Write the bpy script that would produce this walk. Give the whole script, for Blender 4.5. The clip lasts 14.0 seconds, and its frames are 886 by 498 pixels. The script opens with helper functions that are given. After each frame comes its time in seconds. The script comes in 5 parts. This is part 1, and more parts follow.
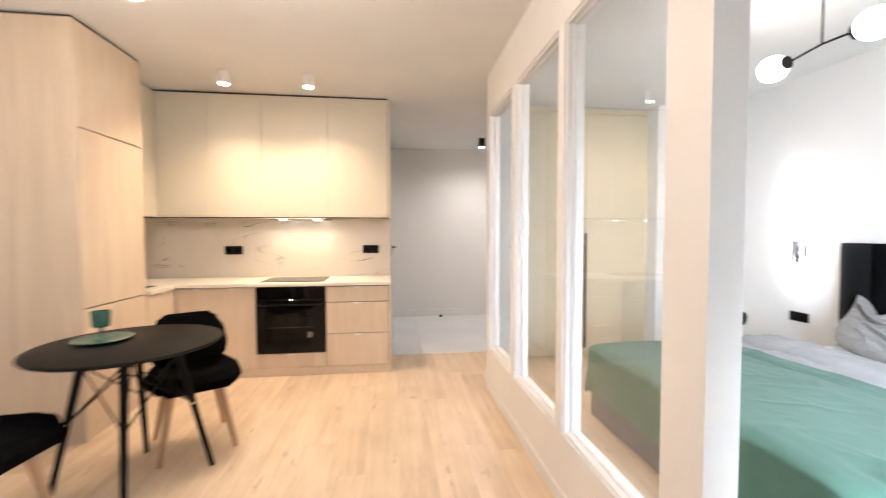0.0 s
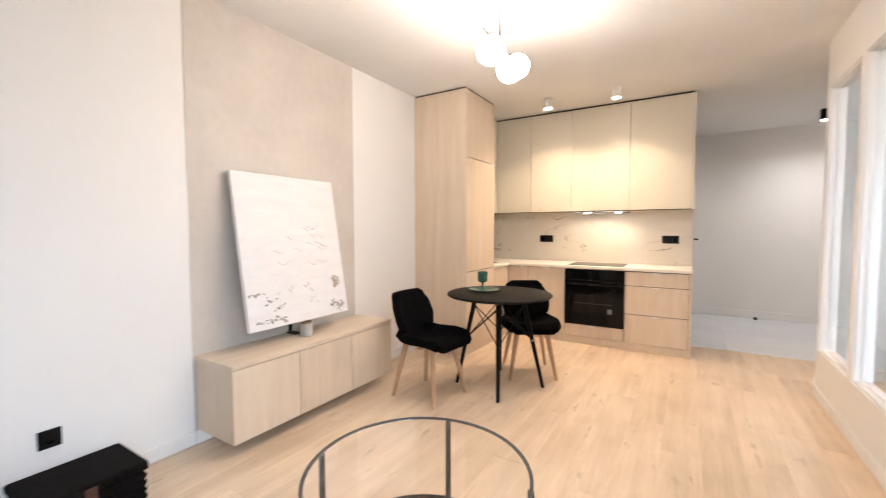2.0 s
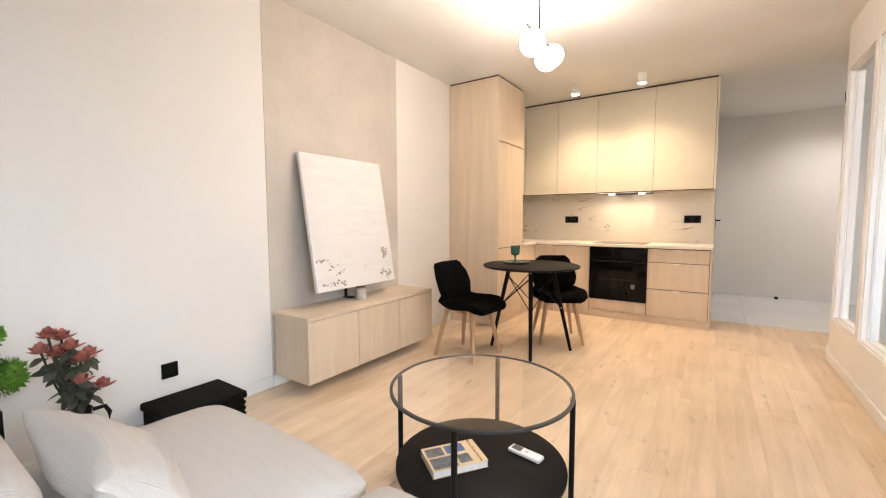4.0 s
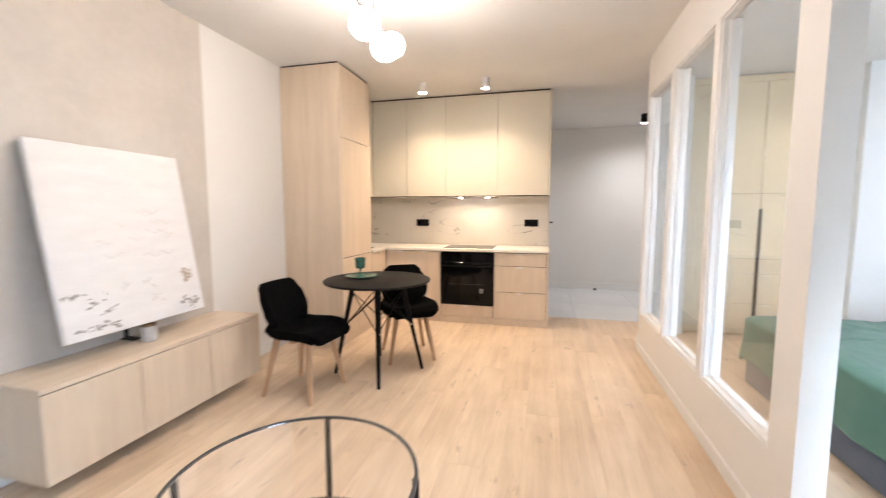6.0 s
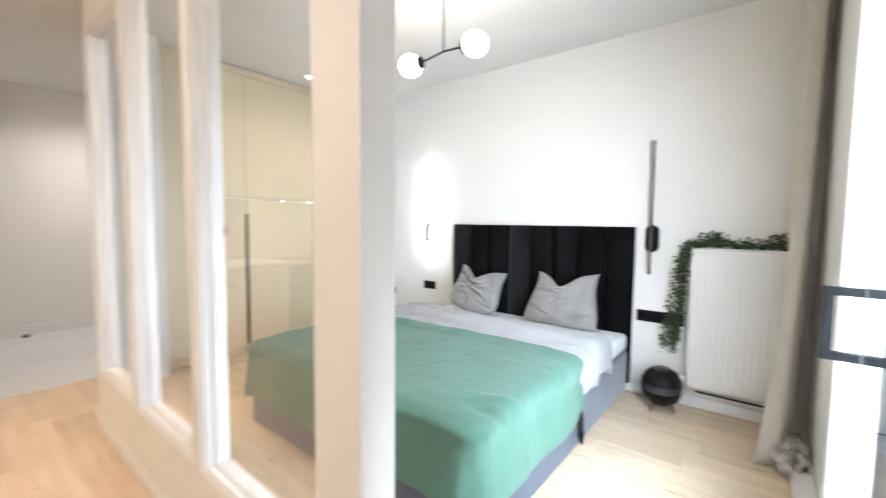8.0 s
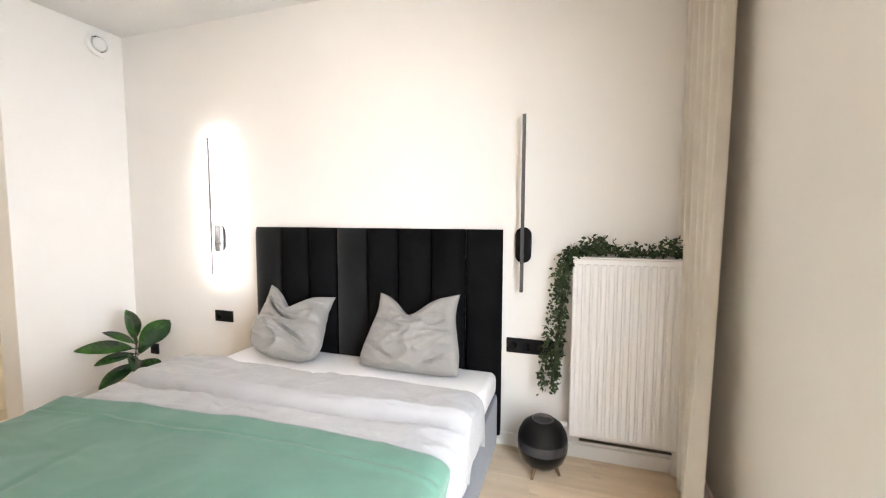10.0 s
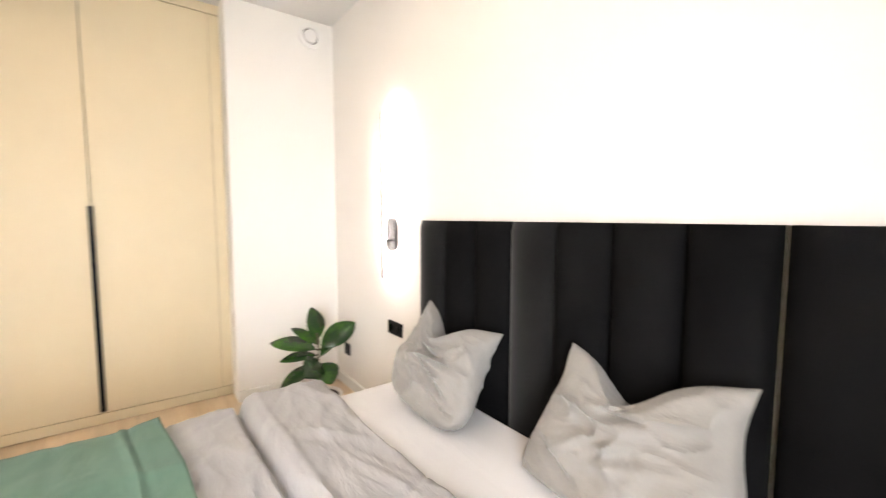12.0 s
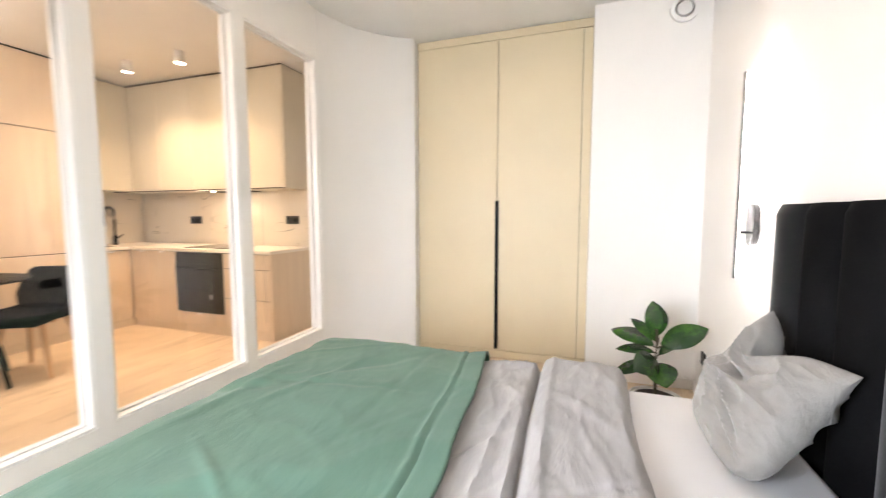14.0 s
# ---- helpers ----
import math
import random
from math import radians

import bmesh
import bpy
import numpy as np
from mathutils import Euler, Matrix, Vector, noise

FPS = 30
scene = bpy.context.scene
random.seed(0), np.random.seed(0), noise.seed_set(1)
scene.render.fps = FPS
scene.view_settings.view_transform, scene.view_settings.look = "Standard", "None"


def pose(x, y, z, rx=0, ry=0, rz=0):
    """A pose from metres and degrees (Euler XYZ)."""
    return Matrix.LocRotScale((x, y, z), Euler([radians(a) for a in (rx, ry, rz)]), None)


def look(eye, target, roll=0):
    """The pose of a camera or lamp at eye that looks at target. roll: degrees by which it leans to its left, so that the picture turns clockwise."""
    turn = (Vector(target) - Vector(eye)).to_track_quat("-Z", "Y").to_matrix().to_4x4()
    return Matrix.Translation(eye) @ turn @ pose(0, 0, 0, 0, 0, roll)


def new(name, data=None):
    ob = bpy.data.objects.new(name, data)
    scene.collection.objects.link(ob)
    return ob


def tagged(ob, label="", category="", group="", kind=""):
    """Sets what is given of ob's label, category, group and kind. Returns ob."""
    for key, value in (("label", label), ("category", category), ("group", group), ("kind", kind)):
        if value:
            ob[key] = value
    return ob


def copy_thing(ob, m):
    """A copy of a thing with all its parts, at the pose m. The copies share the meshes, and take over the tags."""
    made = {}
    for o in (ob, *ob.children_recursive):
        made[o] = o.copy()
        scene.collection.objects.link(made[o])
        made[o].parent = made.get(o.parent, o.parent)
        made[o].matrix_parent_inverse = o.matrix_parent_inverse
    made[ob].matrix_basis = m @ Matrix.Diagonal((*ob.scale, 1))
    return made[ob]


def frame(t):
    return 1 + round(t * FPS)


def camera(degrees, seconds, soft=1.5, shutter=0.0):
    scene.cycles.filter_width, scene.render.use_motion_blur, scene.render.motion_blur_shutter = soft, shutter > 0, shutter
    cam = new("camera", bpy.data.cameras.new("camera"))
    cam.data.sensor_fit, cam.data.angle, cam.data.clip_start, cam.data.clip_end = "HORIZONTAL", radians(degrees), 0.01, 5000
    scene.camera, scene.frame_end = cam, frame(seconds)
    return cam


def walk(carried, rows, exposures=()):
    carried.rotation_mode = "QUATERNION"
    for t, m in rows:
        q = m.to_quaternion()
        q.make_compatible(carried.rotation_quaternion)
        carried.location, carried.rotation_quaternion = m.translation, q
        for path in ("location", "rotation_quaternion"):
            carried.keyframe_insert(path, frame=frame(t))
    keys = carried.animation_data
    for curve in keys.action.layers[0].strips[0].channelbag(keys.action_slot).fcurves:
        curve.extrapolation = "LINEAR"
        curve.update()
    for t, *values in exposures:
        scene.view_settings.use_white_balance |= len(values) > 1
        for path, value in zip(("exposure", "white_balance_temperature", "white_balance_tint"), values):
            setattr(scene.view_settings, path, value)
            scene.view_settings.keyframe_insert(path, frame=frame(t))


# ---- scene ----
cam = camera(95.4, 14.0, soft=1.1, shutter=0.5)
EXPOSURES = [(0.0, 1.28, 6250, 15), (1.2, 1.26, 6150, 15), (2.2, 1.22, 6100, 14), (4.3, 1.17, 6550, 14), (6.2, 1.22, 5950, 13), (7.5, 1.15, 6100, 12), (8.7, 1.18, 6600, 14), (10.8, 1.2, 7500, 18), (12.0, 1.38, 7800, 19), (14.0, 1.37, 7150, 18)]
PATH = [
    (0, (0.014, 0.016, 1.28), (0.266, 1.999, 1.204), -0.1),
    (0.5, (-0.079, -0.257, 1.285), (-0.215, 1.736, 1.189), -0.2),
    (1, (-0.134, -0.503, 1.269), (-0.62, 1.434, 1.162), -0.3),
    (1.5, (-0.067, -0.621, 1.227), (-0.879, 1.204, 1.134), -0.1),
    (2, (-0.027, -0.698, 1.239), (-1.07, 1.005, 1.14), -0.1),
    (2.2, (-0.012, -0.736, 1.233), (-1.124, 0.923, 1.135), -0.2),
    (4.3, (0.01, -1.081, 1.102), (-1.096, 0.577, 0.942), -0.1),
    (4.5, (0.014, -1.047, 1.088), (-1.053, 0.636, 0.921), -0.1),
    (5, (0.0, -0.989, 1.124), (-0.92, 0.777, 0.938), -0.0),
    (5.5, (-0.038, -0.872, 1.184), (-0.781, 0.975, 1.0), 0.2),
    (6, (-0.059, -0.649, 1.249), (-0.542, 1.284, 1.067), 0.0),
    (6.5, (-0.028, -0.387, 1.28), (-0.15, 1.602, 1.108), 0.2),
    (7, (0.088, -0.139, 1.265), (0.532, 1.806, 1.115), 0.4),
    (7.5, (0.134, 0.151, 1.239), (1.222, 1.823, 1.098), 0.4),
    (8, (0.261, 0.281, 1.229), (1.817, 1.53, 1.094), 0.6),
    (8.5, (0.416, 0.444, 1.255), (2.26, 1.204, 1.11), 0.3),
    (8.7, (0.494, 0.489, 1.266), (2.397, 1.084, 1.118), 0.2),
    (10.8, (1.66, 0.738, 1.248), (3.545, 1.391, 1.099), 0.2),
    (11, (1.756, 0.762, 1.236), (3.581, 1.567, 1.088), 0.3),
    (11.5, (2.024, 0.863, 1.227), (3.601, 2.083, 1.07), 0.2),
    (12, (2.238, 0.968, 1.222), (3.436, 2.562, 1.065), 0.1),
    (12.5, (2.431, 0.954, 1.206), (3.121, 2.824, 1.045), -0.1),
    (13, (2.555, 0.971, 1.197), (2.732, 2.956, 1.035), -0.1),
    (13.5, (2.597, 0.96, 1.17), (2.306, 2.932, 1.011), -0.1),
    (14, (2.671, 0.817, 1.171), (2.016, 2.699, 1.002), -0.1),
]
walk(cam, [(t, look(eye, target, roll)) for t, eye, target, roll in PATH], EXPOSURES)

# ---- world and light ----
world = bpy.data.worlds.new("world")
scene.world = world
world.use_nodes = True
wn = world.node_tree
sky = wn.nodes.new("ShaderNodeTexSky")
sky.sky_type = "NISHITA"
sky.sun_disc = False
sky.sun_elevation = radians(35)
sky.sun_rotation = radians(200)
wn.links.new(sky.outputs[0], wn.nodes["Background"].inputs[0])
wn.nodes["Background"].inputs[1].default_value = 0.12
SUN = bpy.data.lights.new("sun", "SUN")
SUN.energy, SUN.angle, SUN.color = 1.2, radians(40), (1, 0.97, 0.93)
new("sun", SUN).matrix_world = look((-4, -8, 9), (0, 0, 0))


def lamp(kind, name, m, energy, color, **more):
    data = bpy.data.lights.new(name, kind)
    data.energy, data.color = energy, color
    if "size" in more and kind == "AREA":
        data.shape, data.size, data.size_y = "RECTANGLE", more["size"][0], more["size"][1]
    if kind == "SPOT":
        data.spot_size, data.spot_blend, data.shadow_soft_size = radians(more["cone"]), more.get("blend", 0.6), 0.03
    if kind == "POINT":
        data.shadow_soft_size = more.get("radius", 0.03)
    if "spread" in more:
        data.spread = radians(more["spread"])
    ob = new(name, data)
    ob.matrix_world = m
    return ob


WARM, NEUTRAL, DAY = (1.0, 0.74, 0.48), (1.0, 0.93, 0.85), (0.72, 0.87, 1.0)
# daylight in the window openings
lamp("AREA", "bedroom_daylight", look((1.50, -0.14, 1.05), (2.72, 1.70, 0.25)), 25, DAY, size=(0.5, 1.7), spread=128)
lamp("AREA", "living_daylight", look((1.6, -1.4, 1.6), (-0.6, -0.8, 0.2)), 10, DAY, size=(1.0, 1.3), spread=80)
# kitchen ceiling spots, hood lamps, hall spots
for sx in (-1.305, -0.65):
    lamp("SPOT", "kitchen_spot_light", look((sx, 3.465, 2.47), (sx, 3.5, 0)), 60, WARM, cone=128, blend=1.0)
for sx in (-1.02, -0.70):
    lamp("SPOT", "hood_light", look((sx, 4.06, 1.415), (sx, 4.12, 0)), 6, (1.0, 0.72, 0.42), cone=150, blend=1.0)
for sx, sy in ((1.235, 5.45),):
    lamp("SPOT", "hall_spot_light", look((sx, sy, 2.44), (sx, sy + 0.05, 0)), 30, NEUTRAL, cone=165, blend=1.0)

# ---- materials ----
def material(name, color, rough=0.5, metal=0.0, second=None, scale=6.0, amount=0.5, fine=60.0, bump=0.1, stretch=(1, 1, 1), spec=0.5, sheen=0.0, transmission=0.0, ior=1.45, coat=0.0, wrinkle=0.0):
    """A principled material whose colour wanders between two tones at two scales, with fine relief."""
    m = bpy.data.materials.new(name)
    m.use_nodes = True
    t = m.node_tree
    p = t.nodes["Principled BSDF"]
    p.inputs["Roughness"].default_value = rough
    p.inputs["Metallic"].default_value = metal
    p.inputs["Specular IOR Level"].default_value = spec
    p.inputs["Transmission Weight"].default_value = transmission
    p.inputs["IOR"].default_value = ior
    p.inputs["Sheen Weight"].default_value = sheen
    p.inputs["Coat Weight"].default_value = coat
    second = second or tuple(c * 0.88 for c in color)
    co = t.nodes.new("ShaderNodeTexCoord")
    mp = t.nodes.new("ShaderNodeMapping")
    mp.inputs["Scale"].default_value = stretch
    t.links.new(co.outputs["Object"], mp.inputs[0])
    big = t.nodes.new("ShaderNodeTexNoise")
    big.inputs["Scale"].default_value = scale
    big.inputs["Detail"].default_value = 6
    small = t.nodes.new("ShaderNodeTexNoise")
    small.inputs["Scale"].default_value = fine
    small.inputs["Detail"].default_value = 3
    for n in (big, small):
        t.links.new(mp.outputs[0], n.inputs[0])
    add = t.nodes.new("ShaderNodeMath")
    add.operation = "MULTIPLY_ADD"
    add.inputs[1].default_value = 0.35
    t.links.new(small.outputs[0], add.inputs[0])
    t.links.new(big.outputs[0], add.inputs[2])
    ramp = t.nodes.new("ShaderNodeMapRange")
    ramp.inputs[1].default_value = 0.45
    ramp.inputs[2].default_value = 0.9
    ramp.inputs[4].default_value = amount * 2
    t.links.new(add.outputs[0], ramp.inputs[0])
    mix = t.nodes.new("ShaderNodeMix")
    mix.data_type = "RGBA"
    mix.inputs[6].default_value = (*color, 1)
    mix.inputs[7].default_value = (*second, 1)
    t.links.new(ramp.outputs[0], mix.inputs[0])
    t.links.new(mix.outputs[2], p.inputs["Base Color"])
    if bump:
        b = t.nodes.new("ShaderNodeBump")
        b.inputs["Strength"].default_value = bump
        b.inputs["Distance"].default_value = 0.004
        t.links.new(small.outputs[0], b.inputs["Height"])
        t.links.new(b.outputs[0], p.inputs["Normal"])
        if wrinkle:
            wr = t.nodes.new("ShaderNodeTexNoise")
            wr.inputs["Scale"].default_value = 5.0
            wr.inputs["Detail"].default_value = 4
            wr.inputs["Distortion"].default_value = 0.35
            wm = t.nodes.new("ShaderNodeMapping")
            wm.inputs["Scale"].default_value = (2.2, 0.8, 1.2)
            wm.inputs["Rotation"].default_value = (0.3, 0.2, 0.5)
            t.links.new(co.outputs["Object"], wm.inputs[0])
            t.links.new(wm.outputs[0], wr.inputs[0])
            wb = t.nodes.new("ShaderNodeBump")
            wb.inputs["Strength"].default_value = wrinkle
            wb.inputs["Distance"].default_value = 0.03
            t.links.new(wr.outputs[0], wb.inputs["Height"])
            t.links.new(wb.outputs[0], b.inputs["Normal"])
    return m


def glowing(name, color, strength):
    m = bpy.data.materials.new(name)
    m.use_nodes = True
    p = m.node_tree.nodes["Principled BSDF"]
    p.inputs["Base Color"].default_value = (0.9, 0.9, 0.9, 1)
    p.inputs["Emission Color"].default_value = (*color, 1)
    p.inputs["Emission Strength"].default_value = strength
    return m


def wood(name, light, dark, along, rough=0.45, grain=1.0, per_object=0.0, knots=0.0, cloudy=0.35):
    """Straight-grained wood; along is the axis of the grain."""
    m = bpy.data.materials.new(name)
    m.use_nodes = True
    t = m.node_tree
    p = t.nodes["Principled BSDF"]
    p.inputs["Roughness"].default_value = rough
    co = t.nodes.new("ShaderNodeTexCoord")
    info = t.nodes.new("ShaderNodeObjectInfo")
    off = t.nodes.new("ShaderNodeVectorMath")
    off.operation = "ADD"
    mul = t.nodes.new("ShaderNodeMath")
    mul.operation = "MULTIPLY"
    mul.inputs[1].default_value = 37.0
    t.links.new(info.outputs["Random"], mul.inputs[0])
    t.links.new(co.outputs["Object"], off.inputs[0])
    t.links.new(mul.outputs[0], off.inputs[1])
    mp = t.nodes.new("ShaderNodeMapping")
    sc = [14.0, 14.0, 14.0]
    sc["xyz".index(along)] = 0.9
    mp.inputs["Scale"].default_value = sc
    t.links.new(off.outputs[0], mp.inputs[0])
    n1 = t.nodes.new("ShaderNodeTexNoise")
    n1.inputs["Scale"].default_value = 1.0
    n1.inputs["Detail"].default_value = 7
    n1.inputs["Roughness"].default_value = 0.62
    n1.inputs["Distortion"].default_value = 0.5
    n2 = t.nodes.new("ShaderNodeTexNoise")
    n2.inputs["Scale"].default_value = 9.0
    n2.inputs["Detail"].default_value = 3
    n3 = t.nodes.new("ShaderNodeTexNoise")
    n3.inputs["Scale"].default_value = 2.2
    n3.inputs["Detail"].default_value = 4
    t.links.new(mp.outputs[0], n1.inputs[0])
    t.links.new(mp.outputs[0], n2.inputs[0])
    t.links.new(off.outputs[0], n3.inputs[0])
    a = t.nodes.new("ShaderNodeMath")
    a.operation = "MULTIPLY_ADD"
    a.inputs[1].default_value = 0.3
    t.links.new(n2.outputs[0], a.inputs[0])
    t.links.new(n1.outputs[0], a.inputs[2])
    b = t.nodes.new("ShaderNodeMath")
    b.operation = "MULTIPLY_ADD"
    b.inputs[1].default_value = cloudy
    t.links.new(n3.outputs[0], b.inputs[0])
    t.links.new(a.outputs[0], b.inputs[2])
    r = t.nodes.new("ShaderNodeMapRange")
    r.inputs[1].default_value = 0.38 + cloudy / 2
    r.inputs[2].default_value = 0.93 + cloudy / 2
    r.inputs[4].default_value = grain
    t.links.new(b.outputs[0], r.inputs[0])
    mix = t.nodes.new("ShaderNodeMix")
    mix.data_type = "RGBA"
    mix.inputs[6].default_value = (*light, 1)
    mix.inputs[7].default_value = (*dark, 1)
    t.links.new(r.outputs[0], mix.inputs[0])
    if knots:
        kn = t.nodes.new("ShaderNodeTexNoise")
        kn.inputs["Scale"].default_value = 1.0
        kn.inputs["Detail"].default_value = 4
        kn.inputs["Roughness"].default_value = 0.65
        km = t.nodes.new("ShaderNodeMapping")
        ks = [13.0, 13.0, 13.0]
        ks["xyz".index(along)] = 4.5
        km.inputs["Scale"].default_value = ks
        t.links.new(off.outputs[0], km.inputs[0])
        t.links.new(km.outputs[0], kn.inputs[0])
        kr = t.nodes.new("ShaderNodeMapRange")
        kr.inputs[1].default_value = 0.63
        kr.inputs[2].default_value = 0.80
        kr.inputs[4].default_value = knots
        t.links.new(kn.outputs[0], kr.inputs[0])
        kx = t.nodes.new("ShaderNodeMix")
        kx.data_type = "RGBA"
        kx.inputs[7].default_value = (dark[0] * 0.42, dark[1] * 0.40, dark[2] * 0.38, 1)
        t.links.new(kr.outputs[0], kx.inputs[0])
        t.links.new(mix.outputs[2], kx.inputs[6])
        mix = kx
    hsv = t.nodes.new("ShaderNodeHueSaturation")
    v = t.nodes.new("ShaderNodeMapRange")
    v.inputs[3].default_value = 1 - per_object
    v.inputs[4].default_value = 1 + per_object
    t.links.new(info.outputs["Random"], v.inputs[0])
    t.links.new(v.outputs[0], hsv.inputs["Value"])
    t.links.new(mix.outputs[2], hsv.inputs["Color"])
    t.links.new(hsv.outputs[0], p.inputs["Base Color"])
    bp = t.nodes.new("ShaderNodeBump")
    bp.inputs["Strength"].default_value = 0.12
    bp.inputs["Distance"].default_value = 0.002
    t.links.new(n2.outputs[0], bp.inputs["Height"])
    t.links.new(bp.outputs[0], p.inputs["Normal"])
    return m


def marble(name, base, vein, warm):
    """Pale stone with a few thin broken veins."""
    m = bpy.data.materials.new(name)
    m.use_nodes = True
    t = m.node_tree
    p = t.nodes["Principled BSDF"]
    p.inputs["Roughness"].default_value = 0.32
    co = t.nodes.new("ShaderNodeTexCoord")
    mp = t.nodes.new("ShaderNodeMapping")
    mp.inputs["Scale"].default_value = (0.55, 0.55, 2.3)
    mp.inputs["Rotation"].default_value = (0, 0.35, 0)
    t.links.new(co.outputs["Object"], mp.inputs[0])
    n = t.nodes.new("ShaderNodeTexNoise")
    n.inputs["Scale"].default_value = 1.5
    n.inputs["Detail"].default_value = 5
    n.inputs["Distortion"].default_value = 0.45
    t.links.new(mp.outputs[0], n.inputs[0])
    d = t.nodes.new("ShaderNodeMath")
    d.operation = "SUBTRACT"
    d.inputs[1].default_value = 0.53
    t.links.new(n.outputs[0], d.inputs[0])
    ab = t.nodes.new("ShaderNodeMath")
    ab.operation = "ABSOLUTE"
    t.links.new(d.outputs[0], ab.inputs[0])
    line = t.nodes.new("ShaderNodeMapRange")
    line.inputs[1].default_value = 0.0
    line.inputs[2].default_value = 0.008
    line.inputs[3].default_value = 1.0
    line.inputs[4].default_value = 0.0
    t.links.new(ab.outputs[0], line.inputs[0])
    mask = t.nodes.new("ShaderNodeTexNoise")
    mask.inputs["Scale"].default_value = 3.6
    mask.inputs["Detail"].default_value = 3
    t.links.new(co.outputs["Object"], mask.inputs[0])
    mr = t.nodes.new("ShaderNodeMapRange")
    mr.inputs[1].default_value = 0.46
    mr.inputs[2].default_value = 0.62
    t.links.new(mask.outputs[0], mr.inputs[0])
    k = t.nodes.new("ShaderNodeMath")
    k.operation = "MULTIPLY"
    t.links.new(line.outputs[0], k.inputs[0])
    t.links.new(mr.outputs[0], k.inputs[1])
    cloud = t.nodes.new("ShaderNodeMix")
    cloud.data_type = "RGBA"
    cloud.inputs[6].default_value = (*base, 1)
    cloud.inputs[7].default_value = (*warm, 1)
    t.links.new(mask.outputs[0], cloud.inputs[0])
    mix = t.nodes.new("ShaderNodeMix")
    mix.data_type = "RGBA"
    mix.inputs[7].default_value = (*vein, 1)
    t.links.new(cloud.outputs[2], mix.inputs[6])
    t.links.new(k.outputs[0], mix.inputs[0])
    t.links.new(mix.outputs[2], p.inputs["Base Color"])
    return m


PAINT = material("white wall paint", (0.80, 0.78, 0.75), 0.75, scale=1.3, second=(0.76, 0.745, 0.72), fine=170, bump=0.08)
CEILING = material("white ceiling paint", (0.80, 0.79, 0.77), 0.85, scale=1.1, fine=140, bump=0.05)
TRIM = material("white satin trim", (0.80, 0.79, 0.77), 0.4, scale=3, amount=0.2, fine=90, bump=0.03)
PLASTER = material("greige decorative plaster", (0.61, 0.56, 0.50), 0.7, second=(0.53, 0.485, 0.435), scale=2.6, amount=0.6, fine=18, bump=0.25)
ASH_V = wood("pale ash veneer upright grain", (0.70, 0.585, 0.45), (0.57, 0.455, 0.34), "z", 0.42, 0.9)
ASH_Y = wood("pale ash veneer level grain", (0.70, 0.585, 0.45), (0.57, 0.455, 0.34), "y", 0.42, 0.8)
OAK = wood("honey oak laminate", (0.80, 0.645, 0.475), (0.58, 0.435, 0.295), "y", 0.36, 0.95, 0.03, 0.9, 0.8)
LEGWOOD = wood("pale beech", (0.58, 0.38, 0.23), (0.44, 0.27, 0.15), "z", 0.45, 0.8)
CREAM = material("matt cream lacquer", (0.66, 0.61, 0.50), 0.5, scale=2, amount=0.25, fine=120, bump=0.02)
WARDROBE = material("warm cream lacquer", (0.68, 0.575, 0.40), 0.5, scale=2, amount=0.25, fine=120, bump=0.02)
MARBLE = marble("white veined stone", (0.75, 0.70, 0.62), (0.10, 0.08, 0.06), (0.68, 0.62, 0.53))
WORKTOP = material("off-white worktop", (0.76, 0.71, 0.63), 0.35, scale=4, amount=0.3, fine=200, bump=0.02)
TILE = material("white porcelain tile", (0.74, 0.75, 0.76), 0.22, second=(0.66, 0.68, 0.70), scale=1.2, amount=0.5, fine=8, bump=0.0)
GROUT = material("pale grey grout", (0.58, 0.56, 0.53), 0.9)
PAVING = material("pale cream paving", (0.78, 0.74, 0.67), 0.8)
SEAM = material("brown floor seam", (0.42, 0.30, 0.19), 0.8)
# bodies darkened so the shade between doors and drawers is in their colour
CARCASS = material("cabinet carcass, dark for gap shade", (0.03, 0.022, 0.016), 0.8)
# near-black tone that paints shade into gaps and recesses
GAP = material("dark gap shade", (0.05, 0.04, 0.03), 0.8)
BLACK = material("black satin metal", (0.007, 0.007, 0.0075), 0.45, spec=0.15, scale=20, fine=200, bump=0.02)
BLACKTOP = material("black matt tabletop", (0.010, 0.0095, 0.0095), 0.42, second=(0.012, 0.0115, 0.011), spec=0.06, scale=8, fine=160, bump=0.03)
BLACKGLASS = material("black glass", (0.004, 0.004, 0.0045), 0.06, bump=0, spec=0.3)
BLACKFELT = material("black woven upholstery", (0.003, 0.003, 0.0034), 0.95, second=(0.006, 0.006, 0.006), scale=30, fine=500, bump=0.4, spec=0.03)
WICKER = material("black woven rattan", (0.004, 0.0035, 0.0035), 0.7, spec=0.06, second=(0.014, 0.012, 0.011), scale=60, fine=220, bump=0.8)
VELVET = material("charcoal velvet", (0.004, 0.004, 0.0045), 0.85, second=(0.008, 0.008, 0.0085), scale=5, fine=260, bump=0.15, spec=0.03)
# lighter copy of the velvet: sheen on the brushed nap put into the colour
VELVET_SHEEN = material("charcoal velvet, nap sheen painted lighter", (0.007, 0.007, 0.0075), 0.8, second=(0.013, 0.013, 0.0137), scale=4, fine=260, bump=0.15, spec=0.05, sheen=0.15)
# black plate of the lit sconce, its colour raised for the glow falling on it
PLATE_GLOW = material("polished dark metal, lightened for led glow", (0.06, 0.06, 0.062), 0.22, 0.7, bump=0)
BEDBASE = material("slate blue-grey upholstery", (0.062, 0.075, 0.108), 0.85, scale=12, fine=400, bump=0.3, sheen=0.3)
